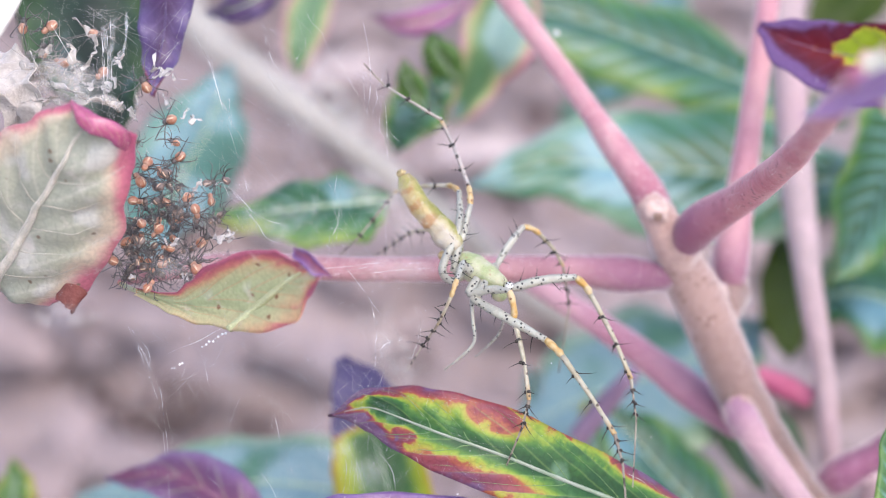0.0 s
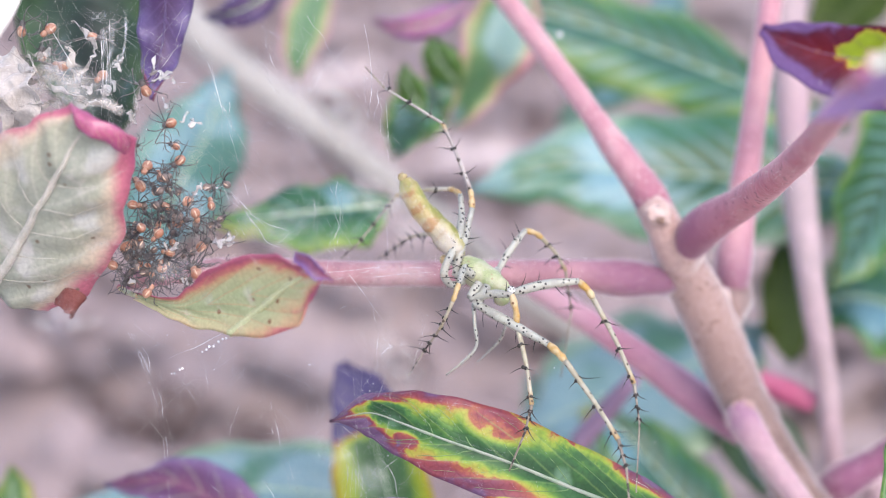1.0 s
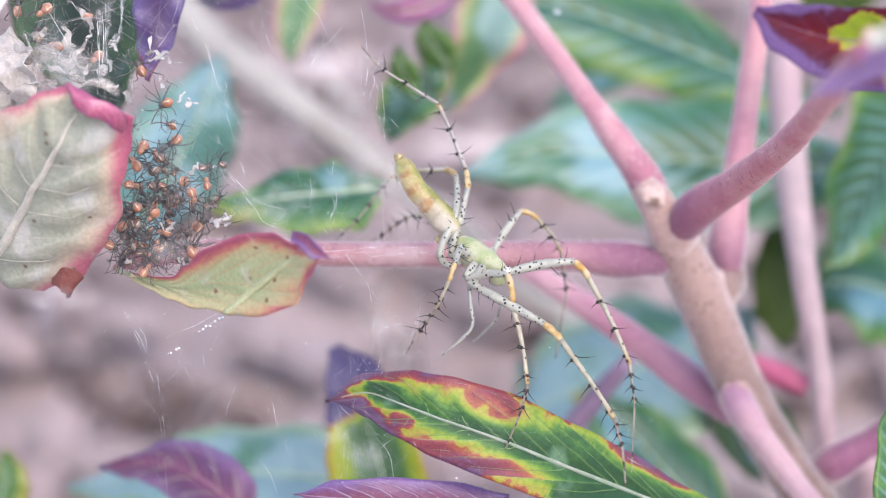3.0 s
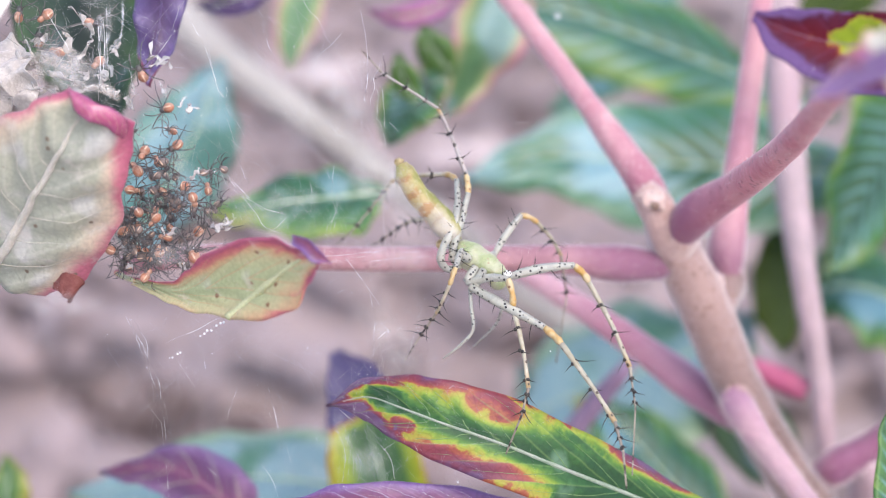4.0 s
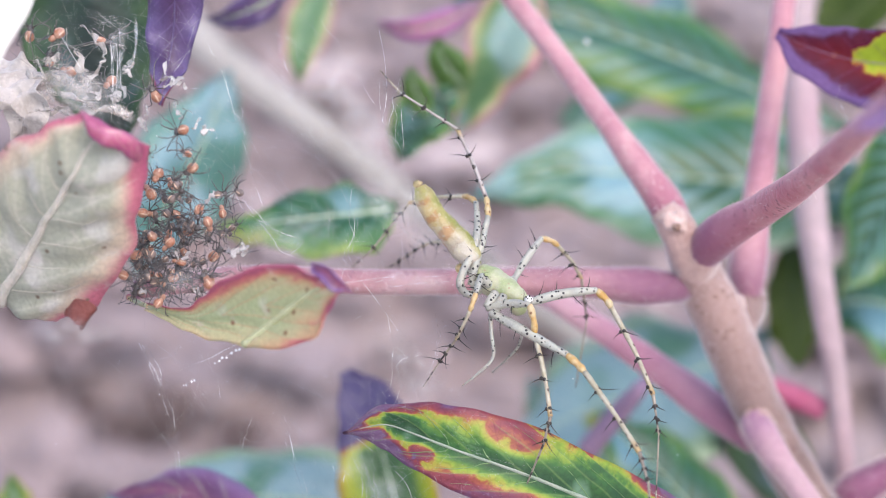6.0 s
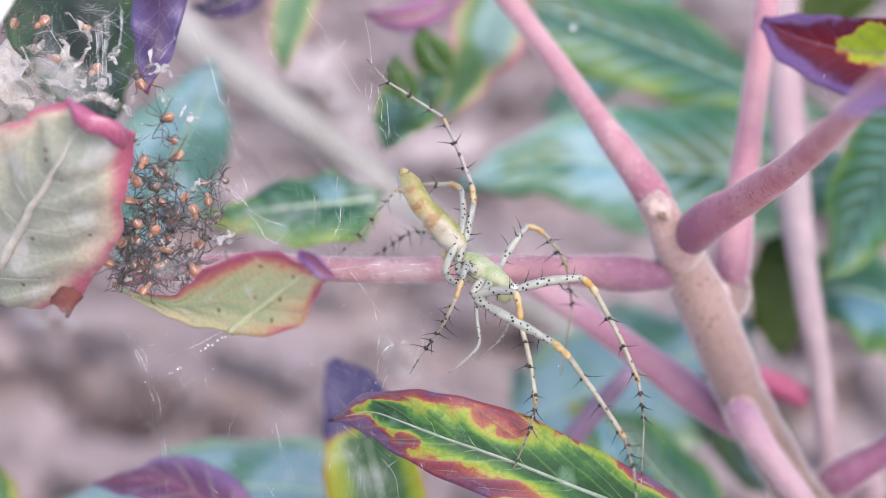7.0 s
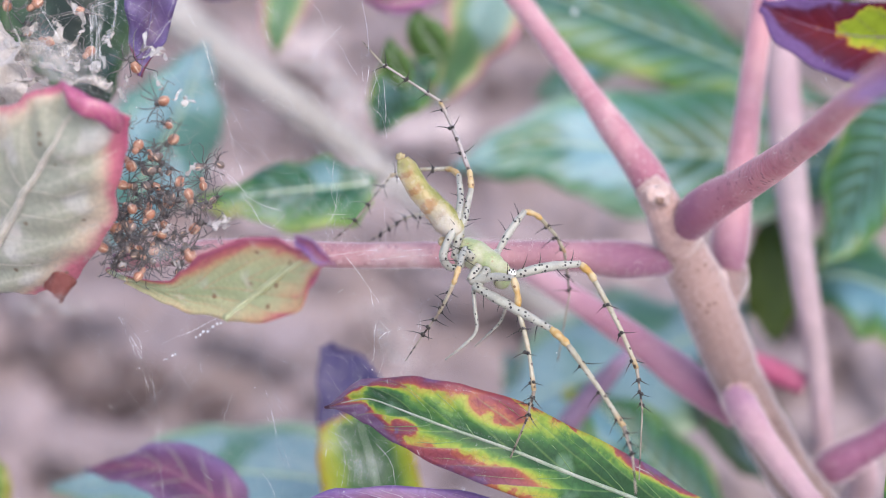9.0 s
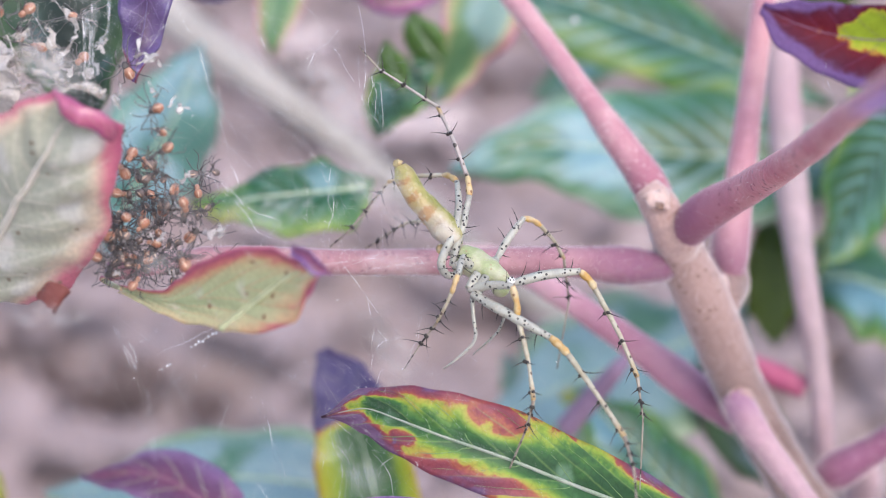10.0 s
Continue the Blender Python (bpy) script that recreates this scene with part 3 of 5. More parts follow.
def part(name, bm, mat, parent=None, label=""):
    me = bpy.data.meshes.new(name)
    bm.to_mesh(me)
    bm.free()
    me.materials.append(mat)
    ob = new(name, me)
    if parent:
        ob.parent = parent
        ob.matrix_parent_inverse = Matrix.Translation(-parent.location) if parent.data is None else Matrix()
    return tagged(ob, label)


class Blade:
    """A leaf's surface: a midline, widths to both sides (mm), cupping, waves and puckers between the veins."""

    def __init__(self, spine, side, left, right, cup=0.0, wave=0.0, pucker=0.0, veins=8, slant=0.25, fold=0.0, waves=3.0, crinkle=0.0, crumb=900.0):
        self.spine, self.side = spine, side if isinstance(side, list) else [side, side]
        self.left, self.right, self.cup, self.wave, self.pucker = left, right, cup, wave, pucker
        self.veins, self.slant, self.fold, self.waves, self.crinkle, self.crumb = veins, slant, fold, waves, crinkle, crumb

    def place(self, t, s, lift=0.0):
        c = curve(self.spine, t)
        way = (curve(self.spine, min(1, t + 0.02)) - curve(self.spine, max(0, t - 0.02))).normalized()
        side = ease(self.side, t)
        side = (side - way * side.dot(way)).normalized()
        up = side.cross(way).normalized()
        w = ease(self.right if s > 0 else self.left, t) * MM
        e = abs(s)
        h = self.cup * w * e * e + self.fold * w * e
        h += self.wave * MM * e * e * math.sin(2 * math.pi * self.waves * t + (1.3 if s > 0 else 0))
        h += self.pucker * MM * abs(math.sin(math.pi * self.veins * (t - self.slant * e))) * math.sin(math.pi * min(1, e * 1.05))
        p = c + side * (w * s) + up * (h + lift * MM)
        if self.crinkle:
            q = (c + side * (w * s)) * self.crumb
            p += Vector((noise.noise(q), noise.noise(q + Vector((9, 3, 1))), noise.noise(q + Vector((2, 7, 5))))) * self.crinkle * MM
        return p


def leaf(parent, blade, mat, rib=0.0, rib_mat=None, thick=0.22, rows=36, cols=14, side_veins=0, label="", rib_side=1, rib_span=(0.0, 0.97), vein_size=0.16, name="leaf", vein_mat=None):
    bm = bmesh.new()
    uv = bm.loops.layers.uv.verify()
    sheets = []
    for lift in (thick / 2, -thick / 2):
        sheets.append([[bm.verts.new(blade.place(i / rows, 2 * j / cols - 1, lift)) for j in range(cols + 1)] for i in range(rows + 1)])

    def face(vs, coords):
        f = bm.faces.new(vs)
        f.smooth = True
        for loop, c in zip(f.loops, coords):
            loop[uv].uv = c

    for k, g in enumerate(sheets):
        for i in range(rows):
            for j in range(cols):
                ij = [(i, j), (i, j + 1), (i + 1, j + 1), (i + 1, j)]
                if k == 0:
                    ij = ij[::-1]
                face([g[a][b] for a, b in ij], [(a / rows, b / cols) for a, b in ij])
    a, b = sheets
    rim = [(i, 0) for i in range(rows + 1)] + [(rows, j) for j in range(1, cols + 1)]
    rim += [(i, cols) for i in range(rows - 1, -1, -1)] + [(0, j) for j in range(cols - 1, 0, -1)]
    for (i, j), (p, q) in zip(rim, rim[1:] + rim[:1]):
        face([a[i][j], b[i][j], b[p][q], a[p][q]], [(i / rows, j / cols)] * 2 + [(p / rows, q / cols)] * 2)
    ob = part(name, bm, mat, parent, label)
    if rib:
        lo, hi = rib_span
        line = [blade.place(lo + (hi - lo) * k / 12, 0, rib_side * (thick / 2 + rib * 0.15)) for k in range(13)]
        part("midrib", tube(bmesh.new(), line, [rib, rib * 0.8, rib * 0.55, rib * 0.2], 48, 8, 0.3, 900), rib_mat, ob, "pale raised midrib")
    for k in range(side_veins):
        t0 = lo + (hi - lo) * 0.82 * (k + 0.6) / (side_veins + 0.6)
        way = (curve(blade.spine, min(1, t0 + 0.03)) - curve(blade.spine, t0)).normalized()
        for s in (-1, 1):
            line = [blade.place(min(0.99, t0 + blade.slant * (0.45 * e + 0.55 * e * e)), s * e, rib_side * (thick / 2 + vein_size * 0.4)) + way * (noise.noise((t0 * 40 + e * 7, s, 0.5)) * 0.5 * MM) for e in (0.0, 0.12, 0.25, 0.38, 0.5, 0.62, 0.74, 0.86)]
            part("side_vein", tube(bmesh.new(), line, [vein_size, vein_size * 0.75, vein_size * 0.3], 20, 6), vein_mat or rib_mat, ob)
    return ob


POINTED = [0.05, 0.55, 0.9, 1.0, 0.93, 0.72, 0.4, 0.04]


def scaled(profile, k):
    return [v * k for v in profile]


# ---- ground ----
def build_ground():
    bm = bmesh.new()
    n = 60
    size = [(-1 + 2 * k / n) for k in range(n + 1)]
    grid = [[None] * (n + 1) for _ in range(n + 1)]
    for i, a in enumerate(size):
        for j, b in enumerate(size):
            x, y = math.copysign(abs(a) ** 4, a) * 300, math.copysign(abs(b) ** 4, b) * 300 + 1.0
            h = 0.012 * noise.noise((x * 5, y * 5, 0.3)) if abs(x) + abs(y) < 20 else 0
            grid[i][j] = bm.verts.new((x, y, h - 0.012))
    for i in range(n):
        for j in range(n):
            bm.faces.new((grid[i][j], grid[i + 1][j], grid[i + 1][j + 1], grid[i][j + 1])).smooth = True
    ob = part("ground", bm, M_SOIL)
    tagged(ob, "pinkish brown soil under dry litter", "ground", kind="structure")
    # dry chips and curled litter
    bm = bmesh.new()
    r = random.Random(3)
    for _ in range(1700):
        x, y = r.gauss(0, 0.6), 0.3 + abs(r.gauss(0.8, 0.7))
        ln, wd = r.uniform(0.012, 0.05), r.uniform(0.005, 0.018)
        m = Matrix.Translation((x, y, r.uniform(0.0, 0.012))) @ Euler((r.uniform(-0.4, 0.4), r.uniform(-0.4, 0.4), r.uniform(0, 6.3))).to_matrix().to_4x4()
        pts = [(-ln, -wd * 0.5, 0), (-ln * 0.3, -wd, 0.002), (ln * 0.6, -wd * 0.8, 0), (ln, 0, 0.004), (ln * 0.5, wd, 0.002), (-ln * 0.6, wd * 0.8, 0)]
        top = [bm.verts.new(m @ Vector((px, py, pz + 0.004))) for px, py, pz in pts]
        low = [bm.verts.new(m @ Vector((px, py, pz))) for px, py, pz in pts]
        bm.faces.new(top)
        bm.faces.new(low[::-1])
        for k in range(6):
            q = (k + 1) % 6
            bm.faces.new((low[k], low[q], top[q], top[k]))
    tagged(part("leaf_litter", bm, M_CHIP), "dry brown chips and leaf litter on soil", "leaf litter", kind="stuff")


build_ground()


def build_added_leaves():
    r = random.Random(8)
    # Leaf shapes added for tone: dark for shaded gaps, pale to lighten soil.
    for spot, size in ((Vector((-0.216, 0.907, 0.000)), 34), (Vector((0.240, 0.878, 0.000)), 40), (Vector((0.082, 1.199, 0.000)), 30), (Vector((-0.08, 1.306, 0.000)), 56), (Vector((0.03, 1.15, 0.000)), 56), (Vector((-0.3, 1.0, 0.000)), 40)):
        ob = thing("added_leaf", spot, "pale leaf shape added to lighten the soil" if size > 50 else "dark leaf shape added for a shaded gap on the soil", "fallen leaf", "fallen leaves on the soil")
        a = r.uniform(0, 6.28)
        way = Vector((math.cos(a), math.sin(a), 0))
        line = [spot + way * k * size * MM + Vector((0, 0, 0.006 + 0.008 * k * k)) for k in (-1, -0.4, 0.2, 1)]
        blade = Blade(line, way.cross(Vector((0, 0, 1))), scaled(POINTED, size * 0.55), scaled(POINTED, size * 0.5), cup=0.25, wave=3)
        leaf(ob, blade, M_SOILPALE if size > 50 else M_GAPDARK, 0.7, M_CHIP, rows=16, cols=8, name="dry_blade", thick=0.5)


build_added_leaves()


def build_dry_weeds():
    """Withered weeds standing on the soil far behind: place, height and half width."""
    r = random.Random(14)
    for x, y, high, wide in ((-0.151, 1.313, 0.049, 0.021), (-0.076, 1.207, 0.062, 0.017), (-0.145, 0.791, 0.035, 0.026), (-0.096, 0.782, 0.026, 0.014), (-0.021, 0.829, 0.039, 0.013), (0.065, 1.191, 0.045, 0.029), (-0.183, 0.802, 0.033, 0.014)):
        foot = Vector((x, y, -0.006))
        ob = thing("dry_weed", foot, "withered dark brown weed standing on soil", "weed", "dry weeds on the soil")
        for _ in range(16):
            a = r.uniform(0, 6.28)
            out = Vector((math.cos(a), 0.5 * math.sin(a), 0)) * wide * r.uniform(0.1, 1)
            top = out + Vector((r.gauss(0, 0.15) * wide, 0, high * r.uniform(0.45, 1.0)))
            line = [foot + out * 0.2, foot + out * 0.8 + Vector((0, 0, top.z * 0.4)), foot + out + Vector((0, 0, top.z * 0.75)), foot + top]
            blade = Blade(line, Vector((1, r.gauss(0, 0.5), 0)), scaled(POINTED, wide * 260), scaled(POINTED, wide * 260), cup=0.3, wave=2)
            leaf(ob, blade, M_WEED, rows=10, cols=4, name="dry_blade", thick=0.4)


build_dry_weeds()


# ---- the shrub with the spider ----
def stalk(parent, points, radii, mat, name="petiole", label="", rings=26, sides=14, rough=0.05, bead=260):
    return part(name, tube(bmesh.new(), points, radii, rings, sides, rough, bead), mat, parent, label)


def down(parent, points, radii, count, seed, low=0.0, high=1.0):
    """Short pale hairs standing off a stalk."""
    r = random.Random(seed)
    verts, faces = [], []
    for _ in range(count):
        t = r.uniform(low, high)
        c = curve(points, t)
        way = (curve(points, min(1, t + 0.01)) - curve(points, max(0, t - 0.01))).normalized()
        out = way.cross(Vector((r.gauss(0, 1), r.gauss(0, 1), r.gauss(0, 1)))).normalized()
        root = c + out * ease(radii, t) * 0.96 * MM
        side = way.cross(out) * 0.018 * MM
        tip = root + (out + way * r.uniform(-0.5, 0.5)) * r.uniform(0.25, 0.75) * MM
        n = len(verts)
        verts += [root + side, root - side, root + way * 0.022 * MM, tip]
        faces += [(n, n + 1, n + 3), (n + 1, n + 2, n + 3), (n + 2, n, n + 3)]
    me = bpy.data.meshes.new("down")
    me.from_pydata(verts, [], faces)
    me.materials.append(M_DOWN)
    ob = new("down", me)
    ob.parent = parent
    return tagged(ob, "fine pale down", kind="stuff")


def downy(parent, points, radii, mat, count, seed, name="petiole", label="", rings=26, sides=14, rough=0.05, bead=260, high=1.0):
    ob = stalk(parent, points, radii, mat, name, label, rings, sides, rough, bead)
    down(ob, [Vector(p) for p in points], radii, count, seed, 0.02, high)
    return ob


def build_shrub():
    foot = at(56.50, -55.65, 70.00)
    foot = Vector((foot.x + 0.01, foot.y + 0.02, -0.012))
    shrub = thing("shrub", foot, "turning shrub with downy tan stem and pink stalks", "shrub")
    stem = [at(24.46, 2.45, 17.80), at(26.22, -0.76, 20.00), at(30.46, -7.92, 26.00), at(35.34, -17.40, 32.00), at(41.39, -27.00, 37.00), at(48.34, -36.74, 44.00), at(55.48, -57.00, 60.00), (at(60.58, -85.78, 80.00) + foot) * 0.5, foot]
    downy(shrub, stem, [1.8, 2.5, 2.95, 2.85, 2.8, 3.0, 4, 5, 6], M_STEM, 4200, 1, "stem", "downy tan stem with brown flecks", 80, 20, 0.07, 420, 0.62)
    stalk(shrub, [at(30.92, -9.48, 27.00), at(32.22, -7.03, 28.00), at(33.53, -5.19, 30.00), at(33.84, -3.82, 31.00)], [2.0, 2.3, 2.3, 2.0], M_STEM, "stem_fork", "cupped fork of the stem", 16, 16, 0.06, 420)
    # leaf scar with its pit at the top of the stem, and the swollen ring lower down
    stalk(shrub, [at(28.10, -4.46, 25.00), at(26.21, -1.06, 19.90), at(24.79, 1.50, 17.60), at(23.51, 3.73, 17.00), at(22.56, 4.99, 17.40)], [1.0, 2.2, 2.05, 1.95, 1.65], M_HEADBARK, "stem_fork", "pale knobbly fork of the stem", 24, 18, 0.13, 520)
    stalk(shrub, [at(27.49, -3.84, 25.00), at(26.37, -0.76, 19.40), at(26.66, 0.90, 17.80), at(27.19, 1.96, 17.00)], [1.0, 2.3, 2.2, 1.7], M_HEADBARK, "stem_fork", "pale knobbly fork of the stem", 20, 18, 0.13, 520)
    scar = part("leaf_scar", lump(bmesh.new(), at(23.35, 3.80, 15.00), (1.2, 1.3, 0.8), 0.6, 700), M_SCAR, shrub, "pale corky leaf scar")
    part("rim", lump(bmesh.new(), at(22.65, 4.20, 14.60), (0.75, 0.55, 0.5), 0.7, 800), M_SCAR, scar)
    part("rim", lump(bmesh.new(), at(23.85, 4.38, 14.80), (0.7, 0.5, 0.5), 0.7, 800), M_SCAR, scar)
    part("pit", lump(bmesh.new(), at(23.48, 3.31, 13.90), (0.42, 0.8, 0.4), 0.5, 700), M_PIT, scar, "dark pit")
    part("leaf_scar", lump(bmesh.new(), at(26.43, 2.40, 15.20), (0.8, 1.5, 0.9), 0.4, 700), M_SCAR, shrub, "pale corky leaf scar")
    part("node_ring", lump(bmesh.new(), at(34.22, -17.45, 28.30), (1.5, 0.7, 0.95), 0.4, 600), M_STEM, shrub, "pale swollen ring on the stem")
    part("bud", lump(bmesh.new(), at(32.09, -4.86, 26.20), (0.6, 1.6, 0.7), 0.3, 700), M_SCAR, shrub, "small pale bud")
    # stalks of the leaves
    downy(shrub, [at(24.75, 2.22, 18.50), at(23.04, 5.67, 19.00), at(20.38, 9.92, 21.00), at(17.26, 15.14, 25.00), at(14.09, 20.53, 30.00), at(10.61, 26.18, 35.00), at(6.06, 33.21, 41.00)], [1.53, 1.89, 1.67, 1.28, 1.25, 1.28, 1.32], M_PINK, 1900, 11)
    downy(shrub, [at(25.23, -3.17, 21.00), at(20.32, -2.83, 18.00), at(13.51, -2.38, 15.00), at(1.76, -2.28, 12.00), at(-9.58, -2.19, 9.00), at(-20.51, -1.71, 6.00), at(-29.74, -2.83, 0.00)], [1.5, 2.05, 1.6, 1.35, 1.3, 1.2, 0.9], M_DUSK, 1900, 12)
    downy(shrub, [at(26.51, -1.35, 21.00), at(27.55, 2.17, 14.00), at(30.89, 5.10, 4.00), at(31.97, 7.80, -14.00), at(31.15, 9.53, -30.00), at(29.54, 10.28, -45.00), at(28.27, 10.85, -56.00)], [1.08, 2.19, 1.69, 1.31, 1.09, 0.97, 0.78], M_STALKDARK, 380, 13)
    downy(shrub, [at(33.72, -5.19, 30.00), at(33.42, -1.40, 29.00), at(34.62, 5.56, 30.00), at(36.67, 16.57, 33.00), at(38.70, 27.25, 36.00), at(40.71, 36.43, 40.00)], [1.5, 2.2, 1.7, 1.45, 1.4, 1.4], M_STALK, 1900, 14)
    downy(shrub, [at(35.79, -21.41, 37.00), at(30.21, -17.00, 37.00), at(23.58, -11.99, 39.00), at(16.08, -6.84, 44.00), at(9.66, -2.97, 50.00), at(5.07, -2.04, 58.00)], [1.5, 2.1, 1.7, 1.5, 1.4, 1.0], M_ROSY, 1900, 15)
    downy(shrub, [at(33.94, -17.45, 29.00), at(34.69, -19.36, 28.00), at(37.07, -23.37, 25.00), at(40.58, -28.47, 22.00), at(44.38, -33.89, 19.00)], [1.56, 1.86, 1.46, 1.26, 1.24], M_BLUSH, 1900, 16)
    downy(shrub, [at(46.03, -29.00, 42.00), at(48.38, -27.07, 40.00), at(52.53, -24.20, 38.00), at(60.56, -18.27, 34.00)], [1.6, 2.2, 1.8, 1.7], M_PLUM, 1900, 17)
    # the turning leaf in front
    blade = Blade([at(31.12, -30.72, 5.00), at(24.99, -27.89, 3.00), at(18.87, -25.07, 0.00), at(12.70, -22.39, -3.00), at(6.82, -19.76, -5.00), at(1.66, -17.94, -5.00), at(-2.20, -16.58, -4.00), at(-6.12, -15.41, -2.00), at(-10.03, -16.43, 0.00)],
                  UP * 1.0 - BACK * 0.15, [1.56, 2.61, 3.54, 3.81, 3.86, 3.60, 3.02, 2.35, 0.10], [1.56, 2.61, 3.65, 4.12, 4.54, 4.22, 3.54, 1.93, 0.10],
                  cup=-0.1, wave=0.25, pucker=0.35, veins=9, slant=0.22, fold=0.1)
    leaf(shrub, blade, M_FRONT, 0.24, M_RIBFRONT, rows=64, cols=20, side_veins=7, label="green leaf turning yellow, red and purple at margins", rib_span=(0, 0.95), vein_size=0.045, vein_mat=M_VEIN)
    # dark red leaf with a yellow middle
    blade = Blade([at(56.55, 21.10, 16.00), at(51.46, 20.51, 17.00), at(46.55, 20.51, 19.00), at(42.23, 21.24, 20.00), at(38.28, 22.47, 20.00), at(35.06, 24.06, 20.00)], UP, scaled([1.3, 1.45, 1.36, 1.12, 0.85, 0.2], 4.0), scaled([0.5, 0.95, 1.0, 0.92, 0.68, 0.15], 3.5), cup=0.15, wave=0.2, pucker=0.25, fold=0.2)
    leaf(shrub, blade, M_RED, 0.1, M_PURPLERIB, rows=40, label="dark purple-red leaf with a yellow middle")
    # purple flap at the end of the stalk that comes towards the camera
    blade = Blade([at(32.51, 11.07, -60.00), at(29.66, 10.29, -57.00), at(27.17, 9.18, -55.00), at(24.94, 8.25, -54.00)], UP, scaled([0.8, 1, 0.75, 0.05], 1.05), scaled([0.8, 1, 0.75, 0.05], 0.9), cup=0.2)
    leaf(shrub, blade, M_LILACLEAF, label="thin lilac leaf tip close before the lens")
    blade = Blade([at(32.02, 8.66, -52.00), at(31.83, 10.57, -50.00), at(31.45, 12.23, -49.00), at(31.85, 13.92, -48.00)], RIGHT, scaled([0.5, 1, 0.8, 0.05], 2.0), scaled([0.5, 1, 0.8, 0.05], 2.6), cup=0.4, wave=0.3)
    leaf(shrub, blade, M_UNDER, label="pale pink leaf base with curled rim")
    # narrow green leaf at the margin
    blade = Blade([at(47.81, -30.81, 0.00), at(46.98, -25.49, 1.00), at(46.48, -20.09, 2.00), at(46.66, -14.72, 4.00)], RIGHT, scaled([0.7, 1, 0.7, 0.03], 4.2), scaled([0.7, 1, 0.7, 0.03], 3.6), cup=0.2)
    leaf(shrub, blade, M_BACK, 0.3, M_RIBGREEN, label="green leaf with pale midrib")
    # purple leaf low down
    blade = Blade([at(7.38, -26.56, -1.00), at(1.97, -26.13, -2.00), at(-3.38, -25.61, -3.00), at(-8.72, -25.33, -3.00), at(-13.06, -25.04, -2.00)], UP, scaled([0.6, 1, 1, 0.7, 0.03], 2.6), scaled([0.6, 1, 1, 0.8, 0.03], 2.2), cup=-0.1, wave=0.25, pucker=0.2)
    leaf(shrub, blade, M_PURPLE, 0.16, M_FROST, label="dark purple leaf with frosted veins", side_veins=7, vein_size=0.05)
    # pale leaf seen from below, its tip folded over
    blade = Blade([at(-40.53, -3.62, -8.00), at(-38.30, -0.94, -11.00), at(-36.23, 1.65, -13.50), at(-34.21, 4.10, -16.00), at(-32.39, 6.50, -18.00), at(-30.65, 8.86, -19.50), at(-28.93, 11.48, -20.50)],
                  RIGHT * 0.862 - UP * 0.506 - BACK * 0.2, [3.81, 6.20, 7.15, 6.67, 5.82, 4.39, 2.10], [5.31, 7.59, 7.73, 7.39, 6.43, 5.46, 4.06], cup=-0.16, wave=0.2, pucker=0.75, veins=5, slant=0.3, crinkle=0.42, crumb=330)
    big = leaf(shrub, blade, M_UNDER, 0.52, M_RIB, rows=56, cols=22, side_veins=5, label="pale green leaf underside with crimson margin", rib_side=1, rib_span=(0, 0.9), vein_size=0.05)
    flap = Blade([at(-30.54, 12.22, -21.00), at(-29.17, 11.04, -22.00), at(-27.62, 10.13, -22.00), at(-26.31, 9.31, -20.50), at(-25.88, 8.21, -18.50)], UP * 0.86 + RIGHT * 0.5, [0.28, 1.11, 1.25, 1.02, 0.23], [0.19, 0.79, 0.74, 0.65, 0.23], cup=0.35, crinkle=0.4, crumb=520)
    leaf(big, flap, M_FOLD, label="folded glossy crimson leaf tip", rows=24, cols=12, name="folded_tip")
    flap = Blade([at(-33.84, -4.60, -12.50), at(-32.77, -4.39, -13.00), at(-31.90, -4.83, -13.00), at(-32.39, -5.94, -12.00)], RIGHT * 0.6 + UP, [0.20, 0.89, 1.18, 0.30], [0.49, 1.18, 1.08, 0.20], cup=0.15, crinkle=0.25, crumb=600)
    leaf(big, flap, M_RUST, label="rust-red curled leaf corner", rows=30, cols=16, name="folded_tip")
    stalk(shrub, [at(-41.84, -5.28, -7.00), at(-45.94, -10.56, -4.00), at(-50.78, -21.08, 6.00), at(-54.32, -42.73, 30.00), at(-18.16, -61.06, 50.00), at(54.00, -54.72, 66.00)], [0.8, 1.0, 1.1, 1.2, 1.3, 1.4], M_STALK)
    # small curled leaf
    blade = Blade([at(-27.83, -4.14, -6.00), at(-25.52, -4.70, -8.00), at(-23.26, -5.09, -10.00), at(-20.90, -4.98, -12.00), at(-17.96, -4.22, -14.50), at(-14.87, -3.68, -17.00), at(-12.10, -3.20, -19.50), at(-10.49, -2.71, -21.00), at(-9.15, -2.32, -22.00)],
                  [UP + BACK * 0.1, UP * 0.9 + BACK * 0.4, UP + BACK * 0.2], [0.38, 0.72, 1.10, 2.02, 3.22, 3.70, 3.36, 1.63, 0.10], [0.29, 0.58, 0.96, 2.06, 3.17, 3.70, 3.22, 1.58, 0.10], cup=-0.3, wave=0.15, pucker=0.3, veins=7, slant=0.3)
    curl = leaf(shrub, blade, M_CURL, 0, M_RIB, rows=48, cols=18, label="small curled yellow-green leaf with red rim")
    line = [blade.place(t, s, 0.05) for t, s in ((0.47, -0.97), (0.55, -0.6), (0.64, -0.25), (0.74, 0.08), (0.84, 0.35))]
    part("midrib", tube(bmesh.new(), line, [0.4, 0.36, 0.2], 30, 8, 0.35, 700), M_CURLRIB, curl, "pale raised midrib")
    flap = Blade([at(-11.75, -0.25, -21.50), at(-10.70, -0.80, -23.00), at(-9.54, -1.71, -23.50), at(-8.29, -2.54, -23.00)], UP * -1 - RIGHT * 0.6, [0.09, 0.28, 0.37, 0.09], [0.14, 0.65, 0.69, 0.09], cup=0.5, crinkle=0.35, crumb=700)
